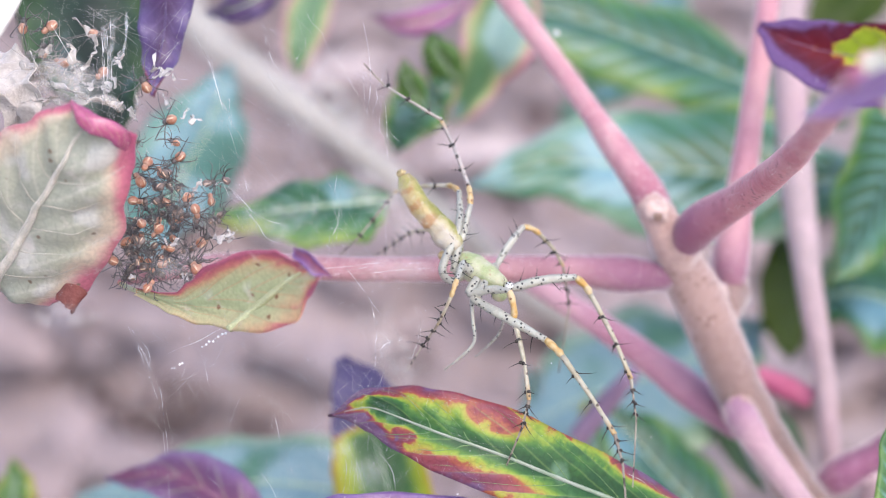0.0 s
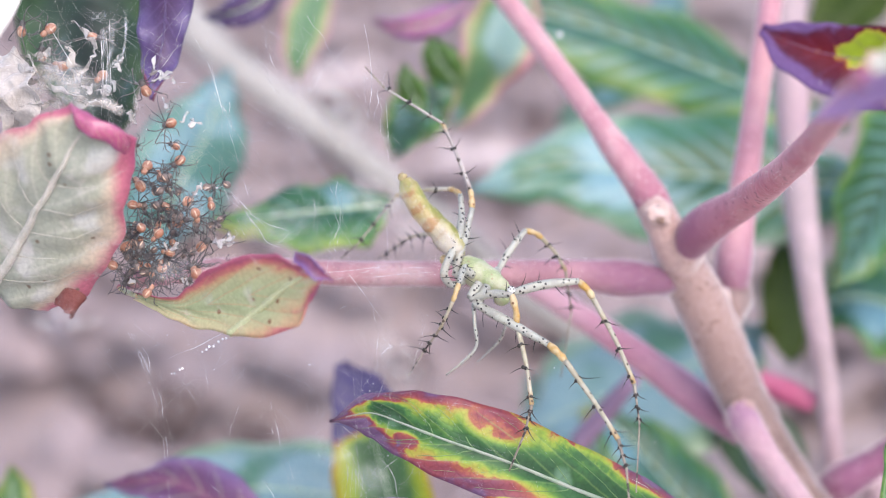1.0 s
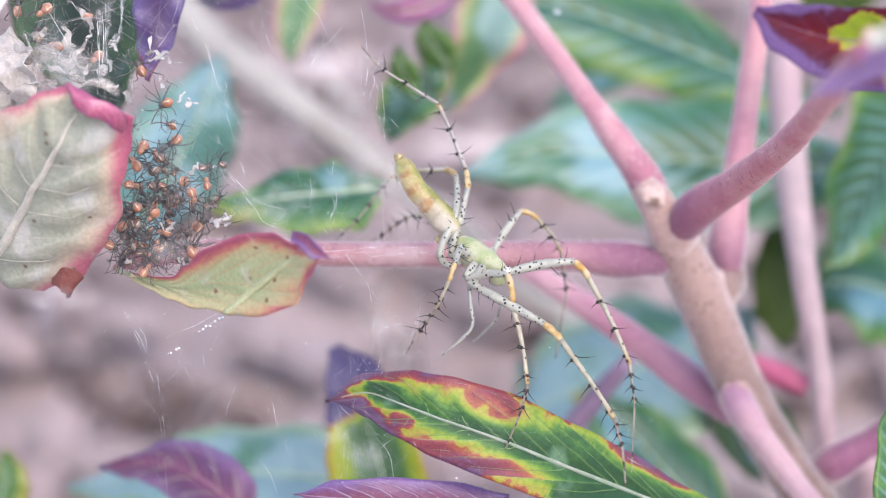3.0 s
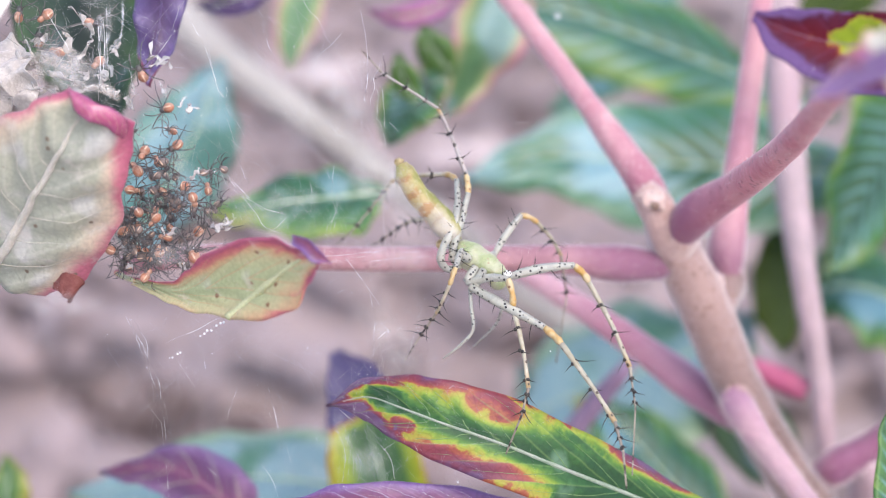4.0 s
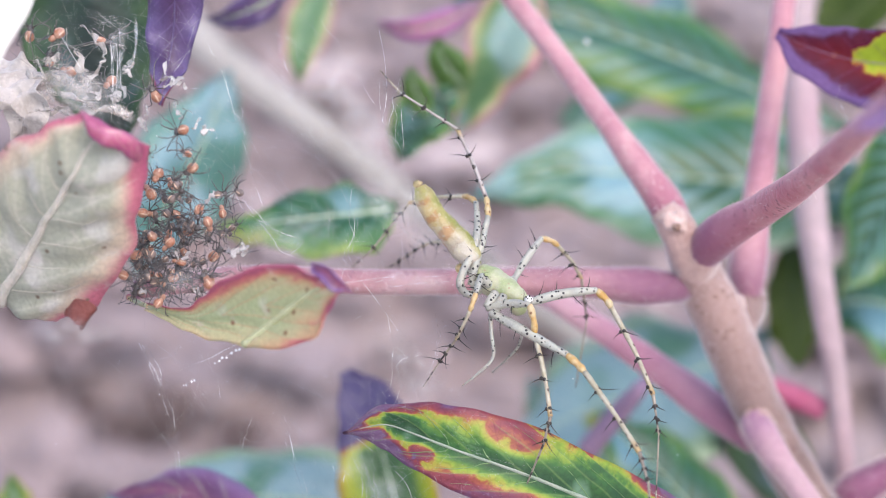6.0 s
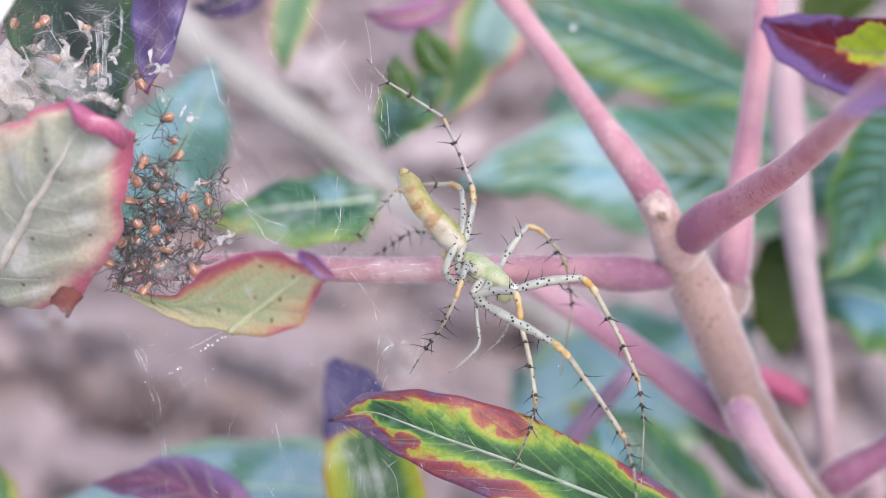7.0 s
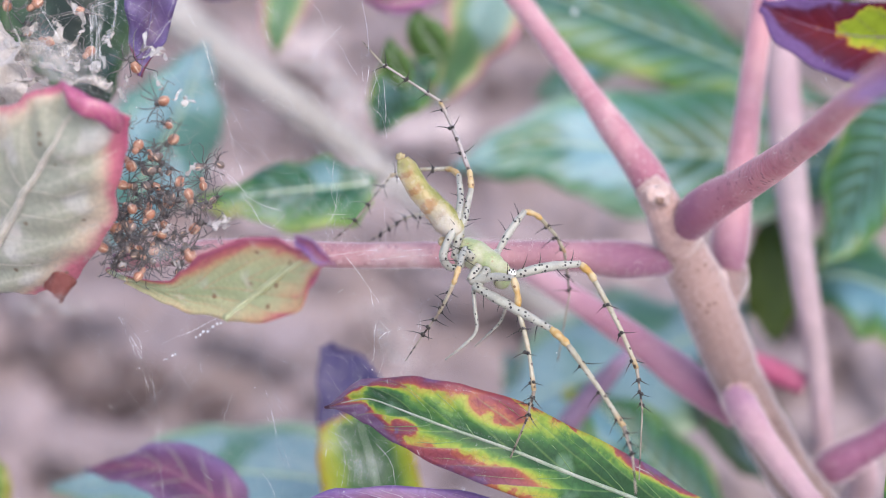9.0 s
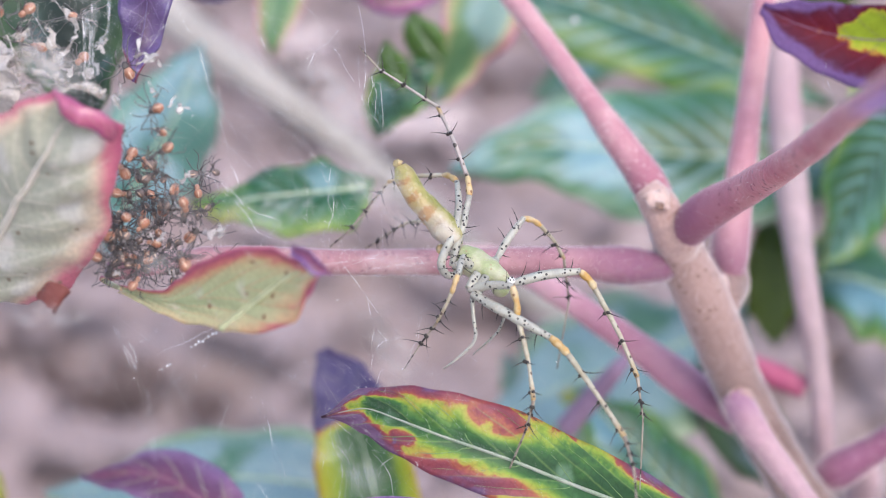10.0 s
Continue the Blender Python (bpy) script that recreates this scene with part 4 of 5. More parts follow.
    leaf(curl, flap, M_PURPLE, label="purple curled leaf tip", rows=18, cols=8, name="folded_tip")
    stalk(shrub, [at(-27.60, -4.19, -6.20), at(-28.86, -3.88, -4.00), at(-30.00, -3.41, -2.00)], [0.2, 0.25, 0.3], M_CURL, rings=8)
    # violet leaf hanging behind the brood
    blade = Blade([at(-25.98, 30.05, 2.00), at(-26.24, 25.94, 3.00), at(-26.71, 22.31, 4.00), at(-27.25, 18.96, 4.00), at(-27.66, 14.98, 3.00)], RIGHT, [2.43, 2.70, 2.59, 1.95, 0.16], [2.49, 2.59, 2.38, 1.84, 0.16], cup=0.15, wave=0.6, crinkle=0.3, crumb=250)
    leaf(shrub, blade, M_VIOLET, 0.1, M_VIOLET, rib_side=-1, label="violet leaf hanging behind silk")
    blade = Blade([at(-39.43, 13.99, -26.00), at(-37.80, 17.49, -26.00), at(-36.03, 20.75, -26.00), at(-34.30, 24.02, -26.00)], RIGHT * 0.87 - UP * 0.5, [2.0, 2.6, 2.6, 2.0], [1.9, 2.3, 2.3, 1.9], cup=0.15, crinkle=0.15, crumb=200)
    leaf(shrub, blade, M_BLEACH, label="bleached dry leaf", name="dry_leaf")
    # leaf standing behind the front leaf
    blade = Blade([at(-3.63, -40.81, 51.00), at(-5.56, -32.60, 51.00), at(-6.94, -26.90, 51.00), at(-8.46, -21.90, 51.00), at(-10.32, -17.46, 51.00), at(-12.18, -13.71, 51.00)], RIGHT, [6.58, 6.79, 6.38, 4.99, 3.19, 0.97], [5.54, 5.41, 5.41, 5.27, 3.88, 0.97], cup=0.25, wave=0.5)
    leaf(shrub, blade, M_STRIPED, 0.2, M_RIBGREEN, label="green leaf with lime stripe and purple tip", rib_span=(0.0, 0.6))
    return shrub


build_shrub()


# ---- blurred plants behind ----
def build_back_shrub():
    foot = at(20, -330, 380)
    foot.z = -0.012
    back = thing("shrub", foot, "green shrub with glossy leaves standing behind", "shrub")
    stalk(back, [at(48.40, 38.80, 75.00), at(47.73, 27.35, 70.00), at(47.72, 8.85, 64.00), at(48.53, -4.43, 60.00), at(50.51, -16.83, 60.00), at(51.93, -28.01, 62.00), at(58.19, -46.03, 80.00), (at(73.91, -86.59, 140.00) + foot) * 0.5, foot], [2.6, 2.4, 2.3, 1.8, 1.5, 1.4, 2.2, 3, 4], M_PINKISH, "stem", "pale grey-pink stem", 60)
    stalk(back, [at(-56.40, 52.70, 185.00), at(-43.20, 39.60, 180.00), at(-29.70, 29.40, 176.00), at(-16.70, 19.70, 176.00), at(-5.80, 11.20, 180.00), at(14.20, -6.50, 195.00), at(53.41, -62.03, 260.00), foot], [4.0, 3.7, 3.3, 3.0, 2.6, 2.4, 3, 4], M_PALE, "branch", "pale beige branch", 60)
    stalk(back, [at(42.35, -16.72, 64.00), at(46.23, -18.36, 63.00), at(49.35, -19.91, 62.00)], [1.5, 1.7, 1.4], M_CRIMSON, label="crimson stalk")
    stalk(back, [at(18.58, -25.18, 64.00), at(22.08, -20.57, 62.00), at(24.78, -17.13, 60.00), at(26.86, -15.08, 62.00)], [1.5, 1.4, 1.1, 0.6], M_LILAC, label="lilac stalk")
    flat = UP * 0.8 - BACK * 0.75
    low = UP * 0.55 - BACK * 0.85
    specs = [
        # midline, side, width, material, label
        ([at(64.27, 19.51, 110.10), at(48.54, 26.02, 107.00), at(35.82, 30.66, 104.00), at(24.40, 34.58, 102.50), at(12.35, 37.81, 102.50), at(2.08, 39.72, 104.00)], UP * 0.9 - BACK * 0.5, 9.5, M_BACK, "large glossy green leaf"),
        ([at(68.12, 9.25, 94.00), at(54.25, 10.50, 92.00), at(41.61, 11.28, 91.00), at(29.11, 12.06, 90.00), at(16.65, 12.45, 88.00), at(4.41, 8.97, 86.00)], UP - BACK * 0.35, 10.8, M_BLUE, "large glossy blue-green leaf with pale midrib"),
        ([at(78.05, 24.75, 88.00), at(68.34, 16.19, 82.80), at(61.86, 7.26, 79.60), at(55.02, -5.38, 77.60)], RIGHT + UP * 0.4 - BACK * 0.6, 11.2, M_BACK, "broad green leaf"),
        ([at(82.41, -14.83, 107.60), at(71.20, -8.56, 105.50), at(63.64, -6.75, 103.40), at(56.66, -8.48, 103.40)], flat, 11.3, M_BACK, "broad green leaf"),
        ([at(51.33, -12.27, 109.30), at(37.41, -18.19, 105.30), at(22.31, -23.18, 102.70), at(10.21, -29.19, 102.70)], flat, 15.7, M_SKYSHEEN, "broad blue-green leaf with painted sky sheen"),
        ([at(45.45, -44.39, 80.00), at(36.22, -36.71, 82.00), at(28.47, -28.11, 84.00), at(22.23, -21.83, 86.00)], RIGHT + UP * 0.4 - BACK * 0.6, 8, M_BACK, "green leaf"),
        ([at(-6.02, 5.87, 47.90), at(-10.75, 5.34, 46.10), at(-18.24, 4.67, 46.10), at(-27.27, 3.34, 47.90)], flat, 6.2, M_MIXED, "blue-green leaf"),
        ([at(-45.76, -2.37, 95.80), at(-40.12, 8.41, 94.20), at(-34.89, 18.34, 94.20), at(-31.58, 28.03, 95.80)], RIGHT + UP * 0.3 - BACK * 0.4, 8.7, M_TEAL, "blue-green leaf with painted sky sheen behind silk"),
        ([at(1.93, -38.08, 70.40), at(-14.67, -32.75, 68.70), at(-31.95, -31.73, 68.70), at(-49.58, -34.75, 72.10)], flat, 9.4, M_SKYSHEEN, "pale blue-green leaf with painted sky sheen"),
        ([at(-19.56, -34.41, 28.40), at(-23.29, -29.39, 28.40), at(-30.26, -26.43, 33.80), at(-38.88, -27.27, 37.40)], UP * 0.9 + RIGHT * 0.3 - BACK * 0.4, 4.0, M_MAUVE, "mauve-purple leaf with curled tip"),
        ([at(11.44, 39.32, 74.00), at(9.89, 33.93, 74.00), at(7.57, 27.76, 74.00), at(4.93, 22.56, 76.00), at(1.47, 16.87, 78.00)], RIGHT + UP * 0.3 - BACK * 0.3, 5.6, M_EDGED, "green leaf with pink margin"),
        ([at(21.82, -28.41, 100.00), at(23.53, -26.71, 100.00), at(25.24, -25.01, 100.00), at(26.52, -22.88, 100.00)], RIGHT, 3.4, M_LIME, "small yellow-green leaf"),
        ([at(-1.74, 18.13, 60.00), at(-2.97, 20.30, 60.00), at(-3.91, 22.37, 59.00), at(-4.41, 24.90, 59.00)], RIGHT, 1.9, M_OVAL, "small green oval leaf"),
        ([at(3.13, 22.35, 66.00), at(1.25, 24.47, 65.00), at(-0.24, 26.58, 64.00), at(-0.97, 29.16, 64.00)], RIGHT, 2.6, M_OVAL, "small green oval leaf"),
        ([at(2.39, 22.35, 66.00), at(-1.34, 20.11, 66.00), at(-4.32, 16.76, 66.00), at(-5.83, 12.72, 67.00)], RIGHT + UP * 0.6, 4.0, M_BACK, "dark green leaf"),
        ([at(-15.93, 41.08, 90.00), at(-18.68, 35.87, 88.00), at(-20.17, 29.94, 86.00), at(-20.58, 25.10, 86.00)], RIGHT - BACK * 0.4, 3.6, M_EDGED, "green leaf with pink margin"),
        ([at(5.31, 33.97, 64.00), at(0.14, 31.00, 64.00), at(-4.29, 29.96, 64.00), at(-8.77, 31.26, 66.00)], UP, 1.9, M_ROSE, "rosy pink leaf"),
        ([at(-18.88, 34.22, 52.00), at(-22.19, 31.48, 50.00), at(-25.64, 29.88, 50.00), at(-29.34, 29.66, 52.00)], UP, 2.2, M_VIOLET, "violet leaf"),
        ([at(53.27, -16.98, 99.30), at(53.53, -10.15, 99.30), at(53.27, -2.45, 99.30), at(52.97, 4.44, 102.00)], RIGHT - BACK * 0.3, 5.0, M_OLIVE, "olive-green leaf"),
        ([at(71.18, 46.02, 113.00), at(66.97, 41.15, 110.60), at(61.94, 36.38, 108.20), at(59.27, 31.95, 108.20)], RIGHT, 5.4, M_OLIVE, "olive-green leaf"),
        ([at(-57.80, -38.98, 60.00), at(-56.35, -34.65, 60.00), at(-55.27, -31.04, 60.00), at(-56.08, -27.66, 62.00)], RIGHT, 3.4, M_LIME, "green leaf with red rim"),
        # Dark blade added to give the shade behind brood and egg sac.
        ([at(-38.56, 36.33, 30.00), at(-39.20, 28.80, 30.00), at(-38.59, 21.28, 30.00), at(-36.75, 11.99, 32.00)], RIGHT - BACK * 0.1, 8.5, M_SHADE, "dark green leaf added for shade behind silk"),
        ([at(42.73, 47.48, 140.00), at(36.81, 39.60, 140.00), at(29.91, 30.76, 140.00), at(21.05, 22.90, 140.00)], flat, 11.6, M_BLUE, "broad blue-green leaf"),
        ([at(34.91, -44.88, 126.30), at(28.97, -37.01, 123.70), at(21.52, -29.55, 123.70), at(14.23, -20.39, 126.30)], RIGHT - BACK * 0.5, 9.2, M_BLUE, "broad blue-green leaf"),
        # Dark blade added to fill the shaded gap beside the stem.
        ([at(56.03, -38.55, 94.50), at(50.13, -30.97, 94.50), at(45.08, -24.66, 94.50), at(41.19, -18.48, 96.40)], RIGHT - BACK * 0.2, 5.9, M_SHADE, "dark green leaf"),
    ]
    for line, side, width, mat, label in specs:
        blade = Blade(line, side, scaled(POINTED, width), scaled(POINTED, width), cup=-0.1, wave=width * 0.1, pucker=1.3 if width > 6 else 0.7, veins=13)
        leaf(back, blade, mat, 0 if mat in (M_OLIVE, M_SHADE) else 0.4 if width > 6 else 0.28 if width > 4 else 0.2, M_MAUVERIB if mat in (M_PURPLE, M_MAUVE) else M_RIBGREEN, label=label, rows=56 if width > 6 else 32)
    return back


build_back_shrub()


# ---- spider ----
def cone(bm, a, b, r):
    return tube(bm, [a, a.lerp(b, 0.5) + (b - a).cross(BACK) * 0.04, b], [r, r * 0.65, r * 0.12], 5, 5)


def build_leg(spider, joints, size=1.0, bend=None, foot_size=1.0, seed=0, glassy=False):
    """Hip, knee, knee's end, shin's end, foot's start and claw."""
    r = random.Random(seed)
    hip, knee, shin, ankle, foot, claw = joints
    bends = bend if bend else [(hip + knee) * 0.5 + UP * 0.25 * MM]
    leg = part("leg", tube(bmesh.new(), [hip, *bends, knee], [0.36 * size, 0.47 * size, 0.43 * size, 0.31 * size], 20, 10, 0.1, 900), M_LEG, spider)
    part("patella", tube(bmesh.new(), [knee, (knee + shin) * 0.5 + (shin - hip).normalized() * 0.2 * MM, shin], [0.29 * size, 0.4 * size, 0.3 * size, 0.38 * size, 0.26 * size], 14, 10, 0.12, 900), M_KNEE, leg, "amber knee")
    part("tibia", tube(bmesh.new(), [shin, (shin + ankle) * 0.5 + (shin - hip).normalized() * 0.25 * MM, ankle], [0.28 * size, 0.25 * size, 0.21 * size, 0.24 * size], 16, 9, 0.15, 1200), M_GLASSY if glassy else M_SHIN, leg, "glassy grey shin" if glassy else "straw-coloured shin")
    part("metatarsus", tube(bmesh.new(), [ankle, (ankle + foot) * 0.5, foot], [0.19 * size, 0.14 * size * foot_size, 0.12 * size * foot_size], 12, 8), M_GLASSYFOOT if glassy else M_FOOT, leg, "thin pale grey foot" if glassy else "thin brownish foot")
    part("tarsus", tube(bmesh.new(), [foot, claw], [0.12 * size * foot_size, 0.08 * size * foot_size], 5, 7), M_FOOT, leg, "dark claw tip")
    # stations of stiff dark spines, in pairs from the knee down
    for a, b, n, w, pair in ((hip, knee, 4, 0.42, 1), (shin, ankle, 3, 0.25, 2), (ankle, foot, 3, 0.16, 2)):
        way = (b - a).normalized()
        one = way.cross(BACK).normalized()
        two = way.cross(one)
        for k in range(n):
            c = curve([a, *bends, b], (k + 0.7) / (n + 0.3)) if pair == 1 else a.lerp(b, (k + 0.75 + r.uniform(-0.1, 0.1)) / n)
            for q in range(pair):
                ang = r.choice((0.2, 0.9, -0.7)) + math.pi * (q if pair == 2 else r.choice((0, 0, 1))) + r.uniform(-0.3, 0.3)
                out = one * math.cos(ang) + two * math.sin(ang)
                base = c + out * w * size * 0.75 * MM + way * r.uniform(-0.15, 0.15) * MM
                part("spine", cone(bmesh.new(), base, base + (out * 1.0 + way * r.uniform(0.2, 0.7)) * r.uniform(1.0, 1.7) * MM, 0.06), M_SPINE, leg)
                if pair == 2:
                    part("spine_base", ball(bmesh.new(), base, (0.2, 0.18, 0.2), None, 8, 6), M_SPINE, leg)
    return leg


def build_spider():
    centre = at(4.04, -2.87, -1.00)
    spider = thing("spider", centre, "green lynx spider with spiny straw-coloured legs in web", "spider")
    spine = [at(2.41, -0.63, -1.50), at(1.94, 0.22, -1.50), at(1.15, 1.27, -1.50), at(-0.11, 2.69, -1.50), at(-1.58, 4.43, -1.50), at(-2.37, 5.90, -1.50), at(-2.84, 6.84, -1.50)]
    part("abdomen", tube(bmesh.new(), spine, [0.6, 1.12, 1.3, 1.18, 1.05, 0.97, 0.6], 44, 22, 0.16, 800), M_ABDOMEN, spider, "slim yellow-green abdomen with amber bars")
    part("spinneret", lump(bmesh.new(), at(-3.00, 7.00, -1.60), (0.42, 0.36, 0.45), 0.5, 900), M_TIP, spider, "blunt brownish tip")
    part("pedicel", ball(bmesh.new(), at(0.95, -0.84, -0.90), (0.48, 0.58, 0.5)), M_KNEE, spider, "amber waist")
    head = [at(2.13, -0.95, -0.50), at(3.12, -1.58, -0.80), at(4.53, -2.42, -1.20), at(6.08, -3.36, -1.80), at(7.11, -3.99, -2.20)]
    part("carapace", tube(bmesh.new(), head, [0.5, 1.2, 1.45, 1.3, 0.9, 0.5], 26, 18, 0.08, 500), M_HEAD, spider, "pale green carapace")
    part("face", ball(bmesh.new(), at(6.40, -4.52, -1.80), (0.85, 0.55, 0.8)), M_HEAD, spider, "pale green face")
    for a, b in ((at(4.26, -3.03, -2.60), at(3.39, -4.43, -3.20)), (at(4.99, -3.35, -2.60), at(4.11, -4.88, -3.60)), (at(3.65, -2.30, -2.20), at(2.78, -1.77, -3.00)), (at(5.07, -2.53, -1.00), at(6.07, -1.92, 0.80)), (at(3.46, -2.26, -1.50), at(2.07, -2.41, -2.20))):
        part("coxa", tube(bmesh.new(), [a, (a + b) * 0.5, b], [0.4, 0.48, 0.42], 8, 9), M_LEG, spider, "pale speckled hip")
    patch = part("eye_patch", ball(bmesh.new(), at(7.26, -3.70, -3.20), (0.4, 0.5, 0.3), None, 12, 10), M_EYEWHITE, spider, "white eye patch")
    for x, y in ((-0.22, 0.22), (0.12, 0.3), (-0.05, 0.05), (0.25, 0.05), (0.0, -0.2), (0.24, -0.22)):
        part("eye", ball(bmesh.new(), at(7.24, -3.70, -3.40) + RIGHT * x * MM + UP * y * MM + BACK * (0.12 - x * x - y * y) * MM, (0.09, 0.12, 0.1), None, 10, 8), M_SPINE, patch, "black eye")
    legs = [
        ([at(7.24, -4.03, -2.60), at(13.80, -2.92, -1.00), at(15.16, -4.55, -1.20), at(19.04, -12.68, -1.50), at(19.50, -16.49, -2.00), at(19.05, -22.94, -3.00)], 1.0),
        ([at(3.39, -4.53, -3.20), at(7.23, -4.12, -5.20), at(7.71, -6.86, -5.00), at(9.00, -14.27, -7.00), at(8.42, -16.77, -6.50), at(6.66, -21.37, -5.00)], 0.92),
        ([at(3.70, -4.89, -3.40), at(10.62, -8.72, -6.00), at(12.11, -10.20, -7.00), at(16.62, -17.08, -11.00), at(17.15, -19.57, -13.00), at(17.31, -22.76, -14.00)], 1.0),
        ([at(1.92, -2.41, -2.00), at(3.64, 4.09, 0.00), at(3.46, 5.93, 1.00), at(0.78, 12.50, 2.50), at(-4.75, 16.00, 1.50), at(-6.58, 17.97, 0.00)], 0.85),
        ([at(2.83, -2.94, -1.50), at(2.52, 5.47, 1.50), at(1.41, 6.14, 4.00), at(-3.93, 5.59, 7.00), at(-7.69, 0.96, 9.00), at(-9.68, -0.72, 10.00)], 0.85),
        ([at(6.13, -1.92, 1.00), at(8.90, 2.05, 3.00), at(10.55, 1.30, 4.00), at(13.07, -1.89, 7.00), at(13.95, -6.14, 11.00), at(13.02, -13.16, 14.00)], 0.82),
        ([at(2.95, -1.45, -4.00), at(2.31, -3.07, -6.00), at(1.74, -4.70, -6.00), at(0.51, -7.35, -4.00), at(-1.08, -9.65, -2.00), at(-2.55, -11.97, -1.00)], 0.72),
        ([at(1.91, -1.35, 3.00), at(0.36, 0.94, 6.00), at(-0.44, 1.78, 8.00), at(-2.66, 1.41, 10.00), at(-5.21, -0.28, 12.00), at(-6.94, -1.36, 13.00)], 0.72),
    ]
    bends = {3: [at(2.40, -0.31, -2.00), at(2.95, 1.43, -1.20)], 4: [at(1.60, -3.24, -2.20), at(0.91, -2.29, -2.60), at(1.33, -0.83, -2.60), at(2.19, 0.90, -2.00), at(2.61, 3.29, -0.50)], 2: [at(6.84, -6.66, -4.80)]}
    for k, (joints, size) in enumerate(legs):
        leg = build_leg(spider, joints, size, bends.get(k), 0.75 if k == 0 else 1.0, seed=k + 3, glassy=k == 3)
        if k == 3:
            raised = leg, joints[3]
    for pts, size in (([at(3.71, -5.21, -3.00), at(3.80, -6.92, -3.50), at(3.95, -9.00, -3.50), at(2.77, -10.43, -3.00), at(1.12, -11.80, -2.00)], 0.17), ([at(6.87, -7.07, 0.00), at(6.45, -8.50, 2.00), at(5.48, -9.63, 3.00), at(4.16, -11.00, 5.00)], 0.13)):
        part("pedipalp", tube(bmesh.new(), pts, [size * 1.2, size, size * 0.9, size * 0.5], 18, 8), M_LEG, spider, "white speckled feeler")
    return raised


raised_leg, raised_ankle = build_spider()


# ---- brood, silk and litter in the web ----
def build_spiderling(seed, pale=False):
    r = random.Random(seed)
    body = thing("spiderling", (0, 0, 0), "tiny dull brown spiderling with dark legs in web" if pale else "tiny orange spiderling with dark banded legs in web", "spiderling", "brood in the web")
    ab = part("abdomen", ball(bmesh.new(), Vector((0, 0, 0)), (0.55, 0.68, 0.5)), M_BABYPALE if pale else M_BABY, body, "dull grey-brown abdomen" if pale else "orange abdomen")
    part("stripe", ball(bmesh.new(), Vector((0, -0.05, 0.14)) * MM, (0.19, 0.56, 0.42), None, 8, 6), M_STRIPE, ab, "cream stripe")
    part("carapace", ball(bmesh.new(), Vector((0, 0.85, -0.05)) * MM, (0.36, 0.42, 0.3)), M_BABYLEG if seed % 2 or pale else M_BABY, body)
    for k in range(4):
        for s in (-1, 1):
            a = radians(-50 + 36 * k) + r.uniform(-0.5, 0.5)
            out = Vector((s * math.cos(a), math.sin(a), 0))
            hip = Vector((s * 0.3, 0.85 + 0.12 * (k - 1.5), 0)) * MM
            ln = r.uniform(0.6, 1.2)
            knee = hip + (out * 0.9 * ln + Vector((0, 0, r.uniform(0.3, 0.8)))) * MM
            ankle = knee + (out * 0.8 * ln + Vector((r.uniform(-0.7, 0.7), r.uniform(-0.7, 0.7), r.uniform(-0.5, 0.3)))) * MM
            claw = ankle + (out * 0.5 * ln + Vector((r.uniform(-0.6, 0.6), r.uniform(-0.6, 0.6), r.uniform(-0.6, 0.2)))) * MM
            part("leg", tube(bmesh.new(), [hip, knee, ankle, claw], [0.055, 0.06, 0.05, 0.03], 9, 5, 0.5, 2500), M_BABYLEG, body)
    return body


def build_brood():
    kinds = [build_spiderling(k, pale=k >= 4) for k in range(8)]
    r = random.Random(21)
    spots = [at(-35.26, 20.48, -8.00), at(-37.90, 20.22, -8.00), at(-35.20, 17.55, -3.00), at(-23.68, 11.54, -11.00), at(-26.34, 7.83, -8.00), at(-22.73, 8.13, -12.00), at(-27.15, 6.01, -7.00), at(-37.15, 18.53, -3.00), at(-28.06, 4.32, -6.00), at(-26.91, 2.15, -8.00), at(-25.30, 1.60, -8.00), at(-22.57, 4.49, -9.00), at(-21.65, 3.41, -10.00), at(-21.34, 0.38, -8.00), at(-21.40, -2.09, -11.00), at(-21.52, -1.76, -10.00), at(-26.41, -1.58, -7.00), at(-25.20, -1.59, -7.00), at(-26.37, -3.84, -8.00), at(-29.36, -1.31, -9.00), at(-25.93, 1.78, -5.00), at(-25.61, 4.26, -2.00), at(-31.43, 16.68, -3.00), at(-27.31, 15.23, -3.00), at(-38.58, 13.02, 0.00), at(-32.63, 20.47, -2.00), at(-28.68, 0.39, -6.00), at(-24.24, 2.73, -3.00), at(-27.82, 0.40, -4.00), at(-24.53, -1.67, -4.00)]
    for _ in range(46):
        t = r.random()
        spots.append(at(-26.05, 9.68, -4.00).lerp(at(-25.28, -1.42, -3.00), t ** 0.6) + RIGHT * r.gauss(0.4, 1.6 + 1.0 * t) * MM + UP * r.gauss(0, 1.2) * MM + BACK * r.uniform(-6, 6) * MM)
    for _ in range(24):
        spots.append(at(-26.07, -1.31, -4.00) + RIGHT * r.gauss(0, 2.3) * MM + UP * r.gauss(0, 0.9) * MM + BACK * r.uniform(-5, 4) * MM)
    used = set()
    frame3 = VIEW.to_3x3().to_4x4()
    for n, spot in enumerate(spots):
        k = n % 4 if n < 30 or n % 9 == 0 else n % 4 + 4
        turn = Euler((r.uniform(-0.9, 0.9), r.uniform(-0.9, 0.9), r.uniform(0, 6.28))).to_matrix().to_4x4()
        size = r.uniform(0.78, 0.98) if n < 30 else r.uniform(0.5, 0.8)
        m = Matrix.Translation(spot) @ frame3 @ turn
        if k in used:
            ob = copy_thing(kinds[k], m)
        else:
            used.add(k)
            ob = kinds[k]
            ob.matrix_basis = m
        ob.scale = (size, size, size)


build_brood()


